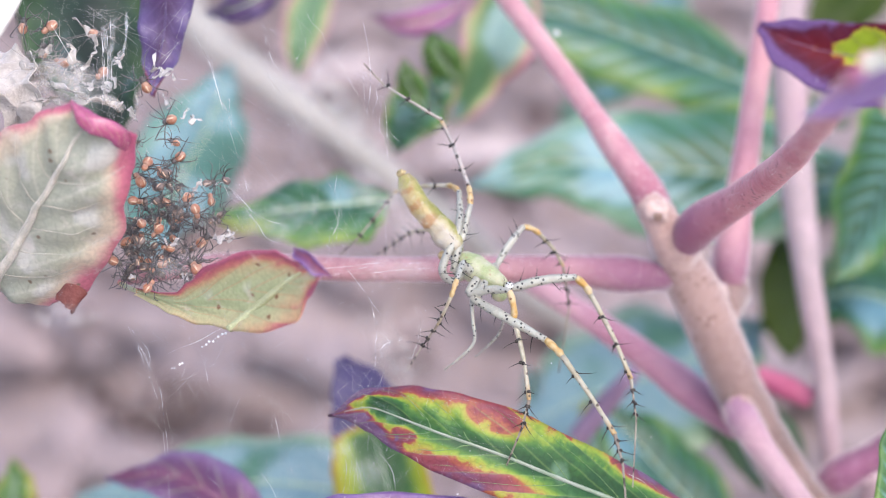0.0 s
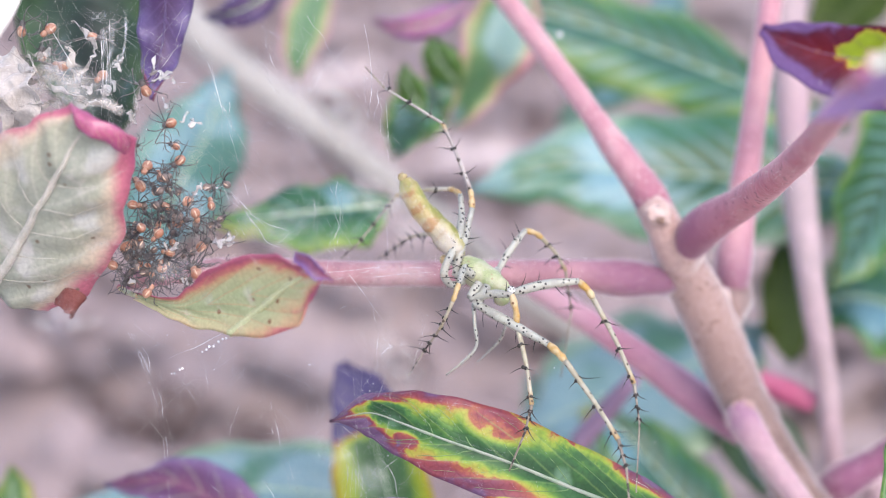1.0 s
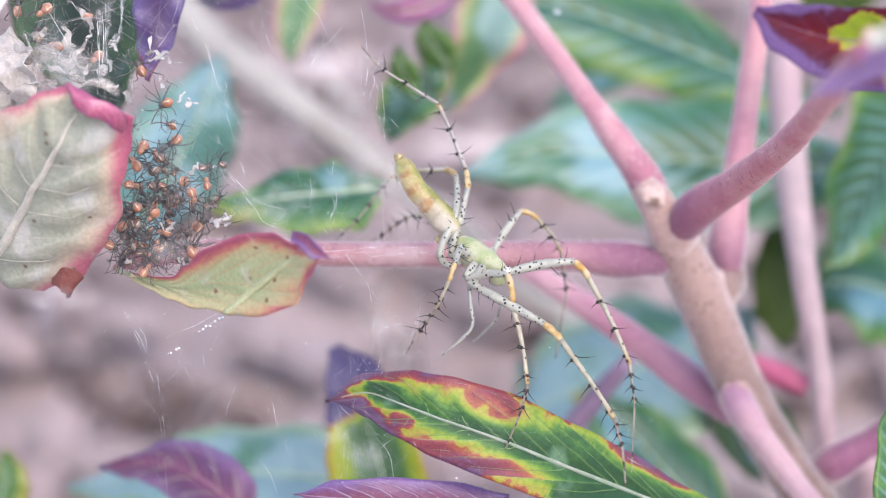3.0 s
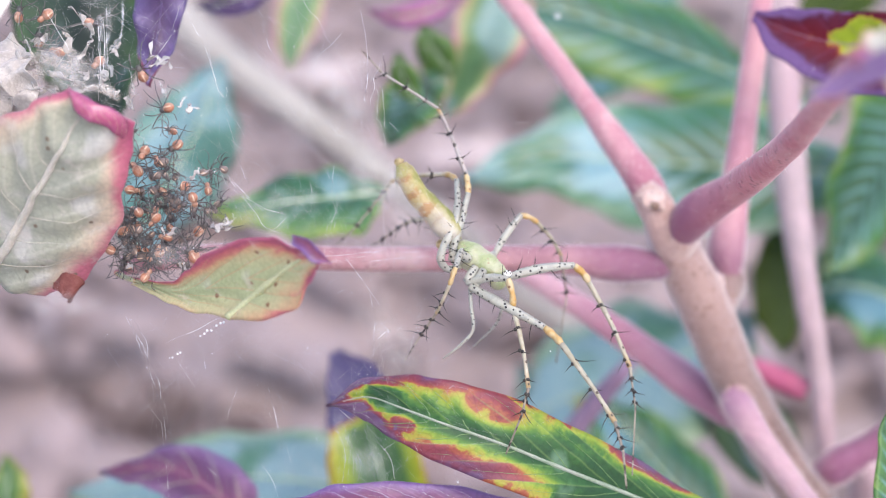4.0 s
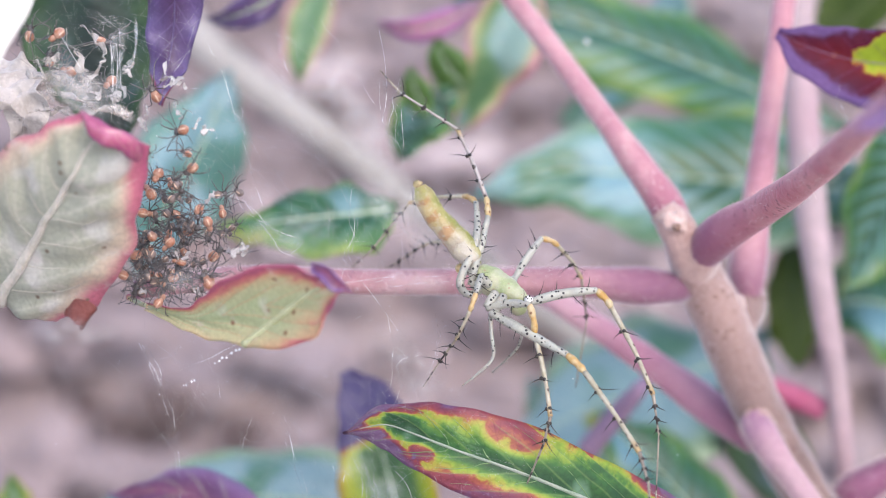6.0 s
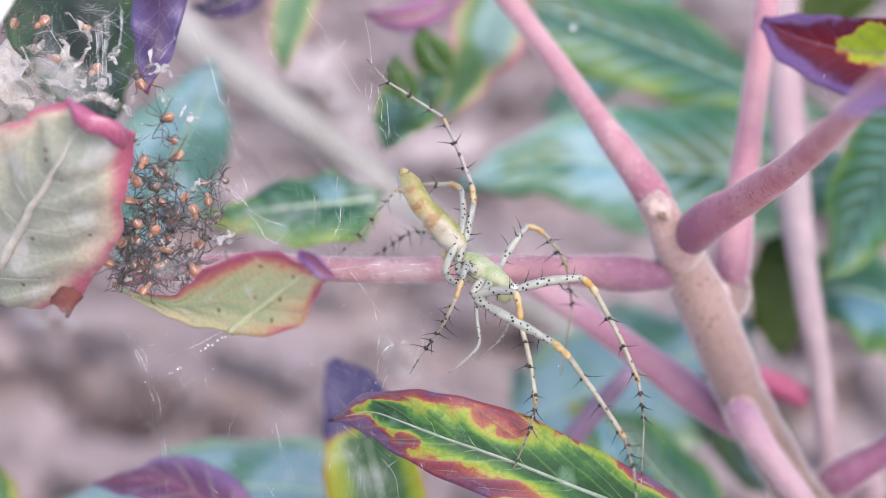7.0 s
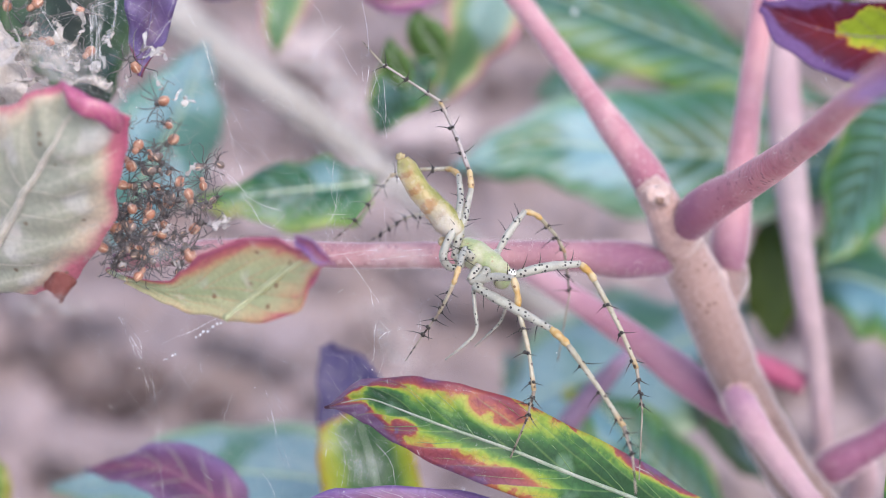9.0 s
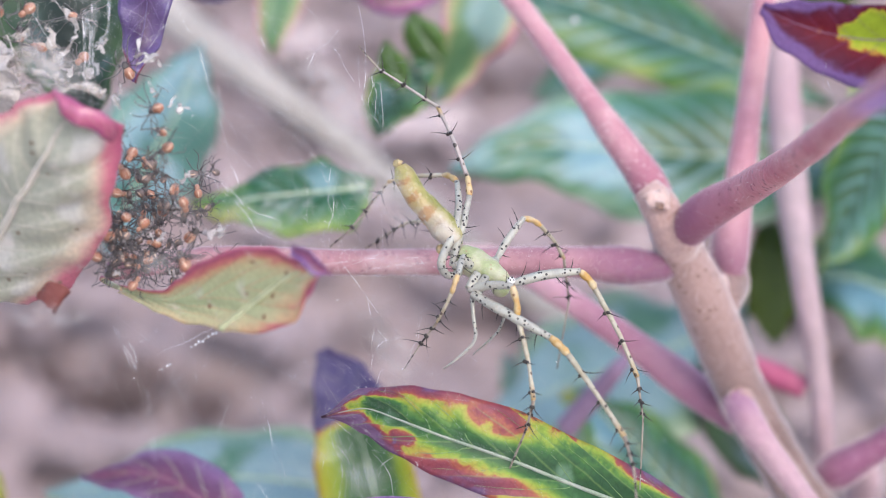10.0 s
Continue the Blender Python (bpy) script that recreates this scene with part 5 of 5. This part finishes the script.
def flake(parent, centre, long, wide, r, mat, name, label=""):
    """A thin torn flake of dry skin or silk, crinkled."""
    way = (RIGHT * r.gauss(0, 1) + UP * r.gauss(0, 1) + BACK * r.gauss(0, 0.4)).normalized()
    side = way.cross(RIGHT * r.gauss(0, 1) + UP * r.gauss(0, 1) + BACK * 1.2).normalized()
    line = [centre + way * k * long * MM for k in (-0.5, -0.2, 0.2, 0.5)]
    blade = Blade(line, side, [r.uniform(0.1, 1) * wide for _ in range(5)], [r.uniform(0.1, 1) * wide for _ in range(5)], cup=0.3, crinkle=0.35 * long, crumb=1300)
    return leaf(parent, blade, mat, rows=10, cols=6, thick=0.04, name=name, label=label)


def build_husks():
    r = random.Random(5)
    for c in (at(-28.67, 17.36, -9.00), at(-30.47, 14.88, -7.00), at(-25.74, 17.07, -8.00), at(-18.42, 1.17, -12.00), at(-19.16, 0.68, -12.00), at(-23.24, 9.64, -9.00), at(-24.28, 0.32, -7.00), at(-32.62, 15.52, -3.00), at(-23.39, -2.76, -6.00), at(-27.95, -2.73, -8.00), at(-21.74, 5.86, -9.00)):
        ob = thing("shed_skin", c, "whitish crumpled shed skin caught in silk", "shed skin", "husks in the web")
        for _ in range(3):
            flake(ob, c + RIGHT * r.gauss(0, 0.25) * MM + UP * r.gauss(0, 0.25) * MM, r.uniform(0.5, 1.1), r.uniform(0.15, 0.34), r, M_HUSK, "flake")
    for c in (at(-28.77, 17.21, -9.00), at(-29.62, 15.04, -9.00), at(-23.96, 13.34, -10.00), at(-21.98, 11.16, -9.00), at(-27.57, 13.01, -8.00), at(-18.27, 1.27, -12.00), at(-24.88, 16.06, -8.00)):
        ob = thing("shed_skin", c, "large pale crumpled shed skin hung in silk", "shed skin", "husks in the web")
        for _ in range(4):
            flake(ob, c + RIGHT * r.gauss(0, 0.35) * MM + UP * r.gauss(0, 0.35) * MM, r.uniform(0.6, 1.3), r.uniform(0.15, 0.36), r, M_HUSKFILM, "flake")
    sac = thing("egg_sac", at(-39.17, 13.86, -4.00), "torn papery cream egg sac in silk", "egg sac")
    blade = Blade([at(-42.27, 18.53, -4.00), at(-39.29, 16.04, -8.00), at(-37.81, 13.42, -9.00), at(-39.24, 10.86, -6.00)], RIGHT, [1.0, 2.2, 2.4, 0.6], [0.8, 2.3, 1.5, 0.3], cup=-0.4, wave=0.5, crinkle=0.8, crumb=700)
    leaf(sac, blade, M_SAC, label="papery cream shell", rows=60, cols=40, name="shell", thick=0.12)
    for line in ([at(-38.28, 16.80, -8.00), at(-36.05, 15.94, -9.00), at(-33.35, 14.33, -10.00), at(-30.36, 13.33, -10.00), at(-28.27, 13.02, -9.00)], [at(-39.29, 14.52, -8.00), at(-36.55, 14.83, -9.00), at(-34.55, 14.83, -9.00), at(-32.04, 13.42, -9.00)],
                 [at(-33.60, 21.39, -6.00), at(-31.79, 19.72, -7.00), at(-31.38, 18.45, -7.00), at(-32.72, 16.05, -8.00), at(-33.79, 14.43, -9.00)], [at(-37.27, 18.07, -8.00), at(-36.30, 15.94, -9.00), at(-36.06, 12.91, -9.00)], [at(-39.30, 12.24, -8.00), at(-36.56, 13.42, -9.00), at(-33.85, 13.33, -10.00)]):
        blade = Blade(line, UP + BACK * 0.5, [r.uniform(0.04, 0.34) for _ in range(14)], [r.uniform(0.03, 0.3) for _ in range(14)], cup=0.3, crinkle=0.6, crumb=1400)
        leaf(sac, blade, M_TORN, rows=70, cols=10, name="torn_ribbon", thick=0.08)
    for line, w in (([at(-40.48, 15.59, -4.00), at(-37.20, 16.01, -5.00), at(-33.96, 14.90, -6.00), at(-31.43, 13.37, -6.00)], 2.16), ([at(-39.90, 18.38, -2.00), at(-37.10, 17.50, -3.00), at(-34.01, 16.73, -3.00), at(-31.44, 14.66, -3.00)], 1.54), ([at(-35.78, 14.30, -7.00), at(-33.08, 13.71, -8.00), at(-30.08, 13.21, -8.00), at(-27.83, 12.71, -8.00)], 0.72)):
        blade = Blade(line, UP + RIGHT * 0.2, [w * r.uniform(0.5, 1.1) for _ in range(7)], [w * r.uniform(0.5, 1.1) for _ in range(7)], cup=0.2, crinkle=0.7, crumb=700)
        leaf(sac, blade, M_SHEET, rows=60, cols=26, name="torn_sheet", thick=0.03, label="sheer torn sheet of silk")
    for _ in range(46):
        a = at(-35.96, 15.64, -7.00) + RIGHT * r.gauss(0, 3.2) * MM + UP * r.gauss(0, 2.6) * MM + BACK * r.uniform(-3, 3) * MM
        b = a + (RIGHT * r.gauss(0.3, 1) + UP * r.gauss(0, 0.7)) * r.uniform(1, 4) * MM
        part("thread", tube(bmesh.new(), [a, (a + b) * 0.5 + UP * r.gauss(0, 0.4) * MM, b], [r.uniform(0.012, 0.035), r.uniform(0.01, 0.025), r.uniform(0.012, 0.035)], 12, 5, 0.6, 2000), M_TORN, sac)
    for _ in range(14):
        flake(sac, at(-36.47, 15.64, -7.00) + RIGHT * r.gauss(0, 2.6) * MM + UP * r.gauss(0, 2.0) * MM, r.uniform(0.8, 2.2), r.uniform(0.2, 0.5), r, M_TORN, "torn_flake")


build_husks()


def build_web():
    web = thing("spider_web", at(-19.08, -0.20, -8.00), "tangled white silk strands between leaves and stalks", "spider web")
    r = random.Random(11)
    strands = [
        [at(-22.10, 20.36, -10.00), at(-20.25, 16.35, -10.00), at(-19.15, 13.25, -11.00), at(-18.01, 10.51, -11.00)],
        [at(-19.75, 14.25, -11.00), at(-16.86, 8.83, -10.00)],
        [at(-18.41, 5.49, -12.00), at(-16.19, 3.25, -12.00), at(-12.98, 0.38, -12.00)],
        [at(-17.48, 4.43, -14.00), at(-15.04, 1.00, -14.00)],
        [at(-6.55, 16.76, -4.00), at(-6.19, 12.32, -4.00), at(-4.37, 9.71, -4.00), at(-4.49, 4.53, -3.00), at(-4.40, -0.73, -2.00)],
        [at(-4.37, 17.39, -3.00), at(-5.30, 14.41, -4.00), at(-5.83, 10.76, -4.00)],
        [at(-27.65, -7.57, -9.00), at(-25.94, -11.31, -9.00), at(-24.65, -14.26, -10.00), at(-24.31, -18.78, -10.00), at(-23.92, -24.30, -10.00)],
        [at(-27.45, -7.67, -9.00), at(-26.29, -9.29, -9.00), at(-25.64, -11.81, -9.00)],
        [at(-18.02, -14.10, -6.00), at(-19.05, -17.19, -6.00)],
        [at(-14.78, -15.91, -6.00), at(-14.17, -18.75, -6.00), at(-13.40, -22.36, -6.00)],
        [at(-9.03, 6.54, -5.00), at(-9.29, 3.95, -5.00), at(-9.03, 1.87, -5.00), at(-9.81, -0.46, -5.00)],
        [at(-9.80, 6.02, -5.00), at(-8.62, 3.43, -5.00), at(-9.55, 0.84, -5.00)],
        [at(-24.16, -11.38, -8.00), at(-21.63, -9.60, -8.00), at(-18.88, -7.84, -10.00)],
        [at(-17.02, 21.65, -8.00), at(-15.76, 17.59, -8.00), at(-14.59, 14.54, -8.00)],
        [at(-9.49, 18.34, -6.00), at(-10.52, 16.54, -6.00), at(-11.04, 15.25, -6.00)],
        [at(-11.80, 21.94, -6.00), at(-9.49, 18.34, -6.00), at(-6.92, 14.22, -6.00)],
        [at(-4.40, -11.76, -3.00), at(-4.92, -9.66, -3.00), at(-2.82, -8.61, -3.00)],
        [at(-1.50, -4.41, -3.00), at(-0.98, -7.56, -3.00), at(-2.03, -10.77, -2.00)],
        [at(-8.46, -2.60, -20.00), at(-6.99, -2.03, -4.00), at(-4.48, -1.28, 6.00)],
        [at(38.95, 17.24, 8.00), at(37.61, 15.18, 4.00), at(37.27, 13.20, 0.00)],
        # threads that catch the light
        [at(-20.93, 20.63, -9.00), at(-19.85, 14.64, -9.00), at(-18.46, 10.39, -9.00), at(-16.97, 5.13, -9.00)],
        [at(-15.61, 20.51, -10.00), at(-14.88, 17.53, -10.00), at(-13.79, 16.04, -10.00)],
        [at(-18.70, 13.64, -9.00), at(-18.36, 10.39, -9.00)],
        [at(-11.16, 16.10, -7.00), at(-9.02, 17.88, -7.00), at(-7.60, 19.40, -7.00)],
        [at(-6.53, 21.18, -5.00), at(-5.78, 16.67, -4.00), at(-6.15, 13.57, -4.00), at(-6.57, 9.43, -4.00)],
        [at(-4.60, 16.25, -3.00), at(-4.40, 11.57, -3.00), at(-4.67, 6.37, -3.00)],
        [at(-5.12, 15.73, -3.00), at(-4.92, 13.65, -3.00), at(-5.13, 11.05, -3.00)],
        [at(-9.08, 4.72, -6.00), at(-9.34, 2.16, -6.00), at(-9.70, 0.12, -6.00), at(-10.01, -1.92, -6.00)],
        [at(-8.57, 5.23, -6.00), at(-8.68, 2.16, -6.00), at(-9.50, -0.90, -6.00)],
        [at(-11.38, 5.23, -6.00), at(-11.02, 3.44, -6.00), at(-11.23, 2.17, -6.00)],
        [at(-18.57, 5.17, -8.00), at(-16.56, 2.65, -8.00), at(-15.06, 0.63, -8.00), at(-12.54, -0.13, -8.00)],
        [at(-18.72, 4.63, -9.00), at(-14.55, 2.14, -8.00), at(-10.57, 1.14, -7.00)],
        [at(-8.57, 5.74, -6.00), at(-11.58, 3.17, -7.00), at(-15.06, 0.13, -8.00)],
        [at(-27.98, -7.37, -9.00), at(-26.49, -9.87, -9.00), at(-25.26, -13.30, -10.00), at(-24.63, -17.28, -10.00), at(-23.90, -23.27, -10.00)],
        [at(-27.48, -8.12, -9.00), at(-26.25, -11.37, -9.00)],
        [at(-24.11, -9.81, -10.00), at(-21.38, -8.58, -10.00), at(-18.30, -7.04, -11.00)],
        [at(-15.24, -14.18, -6.00), at(-14.22, -17.77, -6.00), at(-12.70, -22.38, -6.00)],
        [at(-5.31, -7.70, -3.00), at(-4.01, -9.01, -3.00), at(-2.65, -8.75, -3.00)],
        [at(-4.01, -9.01, -3.00), at(-4.53, -11.87, -3.00), at(-5.86, -14.57, -2.00)],
        [at(-4.01, -9.01, -3.00), at(-1.40, -10.32, -3.00)],
        [at(-6.07, -4.54, -4.00), at(-5.30, -7.65, -4.00), at(-5.56, -11.80, -4.00)],
        [at(-1.66, -5.62, -3.00), at(-1.30, -8.23, -3.00), at(-2.71, -11.88, -3.00)],
        [at(38.50, 15.27, 6.00), at(38.68, 13.46, 4.00), at(38.52, 11.95, 2.00)],
        [at(-8.71, -16.56, -3.00), at(-4.55, -20.22, -3.00), at(-3.51, -23.36, -3.00)],
        [at(-8.16, -19.05, -4.00), at(-6.61, -21.65, -4.00), at(-3.50, -19.59, -4.00)],
        [at(-8.64, -17.90, -5.00), at(-8.13, -21.51, -5.00), at(-8.65, -24.08, -5.00)],
        [at(16.02, -19.94, -6.00), at(22.20, -23.57, -6.00)],
        [at(-13.49, -1.38, -9.00), at(-10.16, -2.04, -16.00), at(-6.54, -1.67, -6.00), at(0.19, -1.46, -2.00)],
        [at(-8.51, -2.42, -22.00), at(-4.48, -2.31, -8.00), at(0.69, -1.97, -3.00)],
        [at(-23.46, 4.14, -9.00), at(-20.85, 5.60, -10.00), at(-19.12, 5.85, -10.00)],
        [at(-18.44, 0.62, -12.00), at(-17.70, 1.36, -12.00), at(-17.94, 1.99, -12.00)],
        [at(-30.12, 21.99, -9.00), at(-29.82, 17.96, -9.00), at(-30.20, 13.51, -8.00)], [at(-29.68, 22.14, -8.00), at(-29.79, 17.57, -8.00), at(-29.56, 13.09, -7.00)], [at(-30.97, 22.28, -7.00), at(-30.40, 16.56, -8.00), at(-30.78, 12.58, -7.00)],
        [at(-36.25, 22.13, -8.00), at(-33.54, 17.96, -9.00), at(-31.54, 13.93, -9.00)], [at(-22.97, 21.00, -9.00), at(-23.99, 17.97, -9.00), at(-26.40, 15.04, -8.00)],
    ]
    for _ in range(3):
        x = r.gauss(0, 1.0)
        a, b = at(-29.68, 22.64, -8.00) + RIGHT * x * MM, at(-30.00, 13.51, -8.00) + RIGHT * (x * 0.6 + r.gauss(0, 0.4)) * MM
        strands.append([a, (a + b) * 0.5 + RIGHT * r.gauss(0, 0.25) * MM + BACK * r.uniform(-2, 2) * MM, b])
    for line in strands:
        # slack threads: neither straight nor even
        ends = line
        line = [curve(ends, q / 7) + (RIGHT * r.gauss(0, 0.07) + UP * r.gauss(0, 0.05)) * MM * (0 < q < 7) for q in range(8)]
        part("strand", tube(bmesh.new(), line, [r.uniform(0.006, 0.012), r.uniform(0.009, 0.018), r.uniform(0.004, 0.009)], 40, 5, 0.6, 1500), M_SILK, web)
    for k in range(8):
        a = (at(-19.06, 13.52, -8.00), at(-11.05, 4.95, -6.00), at(-22.65, -13.92, -8.00), at(-15.71, -16.69, -6.00), at(-7.01, -19.00, -4.00), at(-2.82, -9.66, -3.00))[k % 6] + RIGHT * r.gauss(0, 4.5) * MM + UP * r.gauss(0, 4) * MM + BACK * r.uniform(-4, 5) * MM
        way = (RIGHT * r.gauss(0.35, 0.35) - UP * r.uniform(0.5, 1.2) + BACK * r.gauss(0, 0.2)).normalized() * r.uniform(2.5, 9) * MM
        part("strand", tube(bmesh.new(), [a, a + way * 0.5 + RIGHT * r.gauss(0, 0.25) * MM, a + way], [r.uniform(0.006, 0.01), r.uniform(0.01, 0.018), r.uniform(0.005, 0.01)], 16, 5, 0.5, 1500), M_SILK, web)
    # torn films of matted silk round the brood
    for line, w in (([at(-29.38, 22.14, -8.00), at(-29.68, 19.60, -8.00), at(-29.89, 17.06, -8.00), at(-30.27, 13.86, -7.00)], 0.55), ([at(-30.76, 22.28, -7.00), at(-30.57, 19.22, -7.00), at(-30.95, 15.74, -6.00)], 0.35), ([at(-28.22, 22.28, -7.00), at(-28.47, 19.10, -8.00), at(-28.93, 16.05, -8.00)], 0.3)):
        blade = Blade(line, RIGHT + UP * 0.2, [w * r.uniform(0.4, 1.1) for _ in range(6)], [w * r.uniform(0.4, 1.1) for _ in range(6)], cup=0.1, crinkle=0.3, crumb=500)
        leaf(web, blade, M_FILM, rows=30, cols=8, name="silk_film", thick=0.02, label="thin film of matted silk")
    for line, w in (([at(-27.10, 9.07, -1.00), at(-23.44, 4.34, -1.00), at(-20.31, -0.39, -1.00)], 3.03), ([at(-8.60, 8.34, -5.00), at(-3.99, 4.26, -4.00), at(0.67, -1.44, -4.00)], 3.03), ([at(-7.56, -2.18, -6.00), at(-3.47, -2.19, -6.00), at(1.13, -2.19, -6.00)], 2.27), ([at(-35.96, -5.43, -20.00), at(-32.19, -6.22, -18.00), at(-27.83, -5.84, -16.00)], 1.52), ([at(-10.65, -16.76, -6.00), at(-7.59, -19.33, -6.00), at(-3.50, -22.42, -6.00)], 3.03), ([at(-19.57, 5.67, -8.00), at(-14.55, 2.14, -8.00), at(-9.02, 0.62, -8.00)], 3.03), ([at(-26.82, -2.35, -10.00), at(-22.36, -1.61, -10.00), at(-18.39, -0.87, -10.00)], 1.77), ([at(-36.64, 17.49, -10.00), at(-32.70, 15.02, -10.00), at(-28.75, 13.04, -10.00)], 3.03), ([at(-14.45, 17.64, -9.00), at(-8.49, 13.23, -8.00), at(-4.48, 7.78, -6.00)], 3.54), ([at(-6.61, -4.57, -3.00), at(-4.01, -9.79, -3.00), at(-2.45, -14.49, -3.00)], 3.03)):
        blade = Blade(line, UP + RIGHT * 0.3, [w * r.uniform(0.5, 1.1) for _ in range(6)], [w * r.uniform(0.5, 1.1) for _ in range(6)], cup=0.15, crinkle=0.5, crumb=300)
        leaf(web, blade, M_VEIL, rows=30, cols=14, name="silk_veil", thick=0.02, label="sheer veil of matted silk")
    bm = bmesh.new()
    for k in range(800):
        mid, wide, high = ((at(-19.56, 10.70, -8.00), 10, 11), (at(-32.76, 16.82, -7.00), 8, 6), (at(-12.65, 4.21, -6.00), 9, 10), (at(-5.54, -9.66, -5.00), 8, 8), (at(-23.76, -12.03, -7.00), 16, 7), (at(-30.66, -15.47, -8.00), 13, 8), (at(-29.82, 17.23, -8.00), 2.0, 6), (at(-7.61, -18.93, -5.00), 8, 6))[k % 8]
        a = mid + RIGHT * r.gauss(0, wide) * MM + UP * r.gauss(0, high) * MM + BACK * r.uniform(-7, 9) * MM
        way = (RIGHT * r.gauss(0.3, 0.6) - UP * r.gauss(0.5, 0.8) + BACK * r.gauss(0, 0.25)).normalized()
        ln, size = r.uniform(4, 22) * MM, r.uniform(0.0022, 0.0048) * (1.5 if k % 8 == 6 else 1)
        sag = way.cross(BACK) * r.gauss(0, 0.11) * ln
        tube(bm, [a, a + way * ln * 0.35 + sag, a + way * ln * 0.7 + sag, a + way * ln], [size, size], 8, 4)
    for k in range(110):
        if k % 3:
            a, b = at(-17.79, 12.51, -8.00) + RIGHT * r.gauss(0, 4.5) * MM + UP * r.gauss(0, 7) * MM, at(-5.43, 5.05, -3.00) + RIGHT * r.gauss(0, 6) * MM + UP * r.gauss(0, 7) * MM
        else:
            a, b = at(-17.19, -7.16, -12.00) + RIGHT * r.gauss(0, 8) * MM + UP * r.gauss(0, 2) * MM, at(-17.86, -21.44, -5.00) + RIGHT * r.gauss(0, 11) * MM + UP * r.gauss(0, 4) * MM
        mid = (a + b) * 0.5 - UP * r.uniform(0, 0.8) * MM + BACK * r.uniform(-4, 4) * MM
        size = r.uniform(0.003, 0.007)
        tube(bm, [a, mid, b], [size * 0.7, size, size * 0.5], 10, 4)
    tagged(part("fine_silk", bm, M_FINE, web), "fine tangle of silk", kind="stuff")
    bm = bmesh.new()
    # Short white bits modelled in place of glints along the threads.
    for k in range(55):
        mid, wide, high = ((at(-22.64, -11.38, -8.00), 9, 5), (at(-9.03, 4.47, -5.00), 6, 9), (at(-15.00, 15.05, -8.00), 7, 7), (at(-7.01, -20.04, -4.00), 7, 4), (at(-3.88, -11.76, -3.00), 4, 6))[k % 5]
        a = mid + RIGHT * r.gauss(0, wide) * MM + UP * r.gauss(0, high) * MM + BACK * r.uniform(-2, 3) * MM
        way = (RIGHT * r.gauss(0.3, 0.5) - UP * r.gauss(0.6, 0.7)).normalized() * r.uniform(0.25, 1.4) * MM
        size = r.uniform(0.009, 0.016)
        tube(bm, [a, a + way * 0.5 + RIGHT * r.gauss(0, 0.06) * MM, a + way], [size * 0.3, size, size * 0.3], 6, 5)
    for _ in range(260):
        c = at(-16.54, -0.71, -8.00) + RIGHT * r.gauss(0, 14) * MM + UP * r.gauss(0, 13) * MM + BACK * r.uniform(-6, 8) * MM
        s = r.uniform(0.02, 0.05) if r.random() < 0.85 else r.uniform(0.05, 0.09)
        ball(bm, c, (s, s * r.uniform(0.8, 1.6), s), None, 6, 4)
    for k in range(15):
        c = at(-24.16, -11.38, -8.00).lerp(at(-18.88, -7.84, -10.00), k / 14 + r.uniform(-0.02, 0.02))
        ball(bm, c + UP * r.gauss(0, 0.1) * MM, (r.uniform(0.05, 0.13),) * 3, None, 8, 6)
    ball(bm, at(9.86, 16.36, -35.50), (0.2, 0.2, 0.2), None, 10, 8)
    tube(bm, [at(7.51, 18.14, -35.00), at(9.86, 16.36, -35.50), at(13.70, 14.06, -36.00)], [0.006, 0.006], 12, 4)
    tagged(part("glint_and_speck", bm, M_SILK, web), "white specks of dust and modelled glints in silk", kind="stuff")


build_web()


# ---- what moves ----
def motions():
    """The raised foreleg lifts its foot a little between the third and the fourth second."""
    turn = Matrix.Translation(raised_ankle) @ Matrix.Rotation(radians(-1.3), 4, BACK) @ Matrix.Translation(-raised_ankle)
    for ob in raised_leg.children:
        if ob.name.startswith(("metatarsus", "tarsus")):
            walk(ob, [(0.0, turn.inverted()), (2.6, turn.inverted()), (3.8, Matrix()), (10.0, Matrix())])


motions()
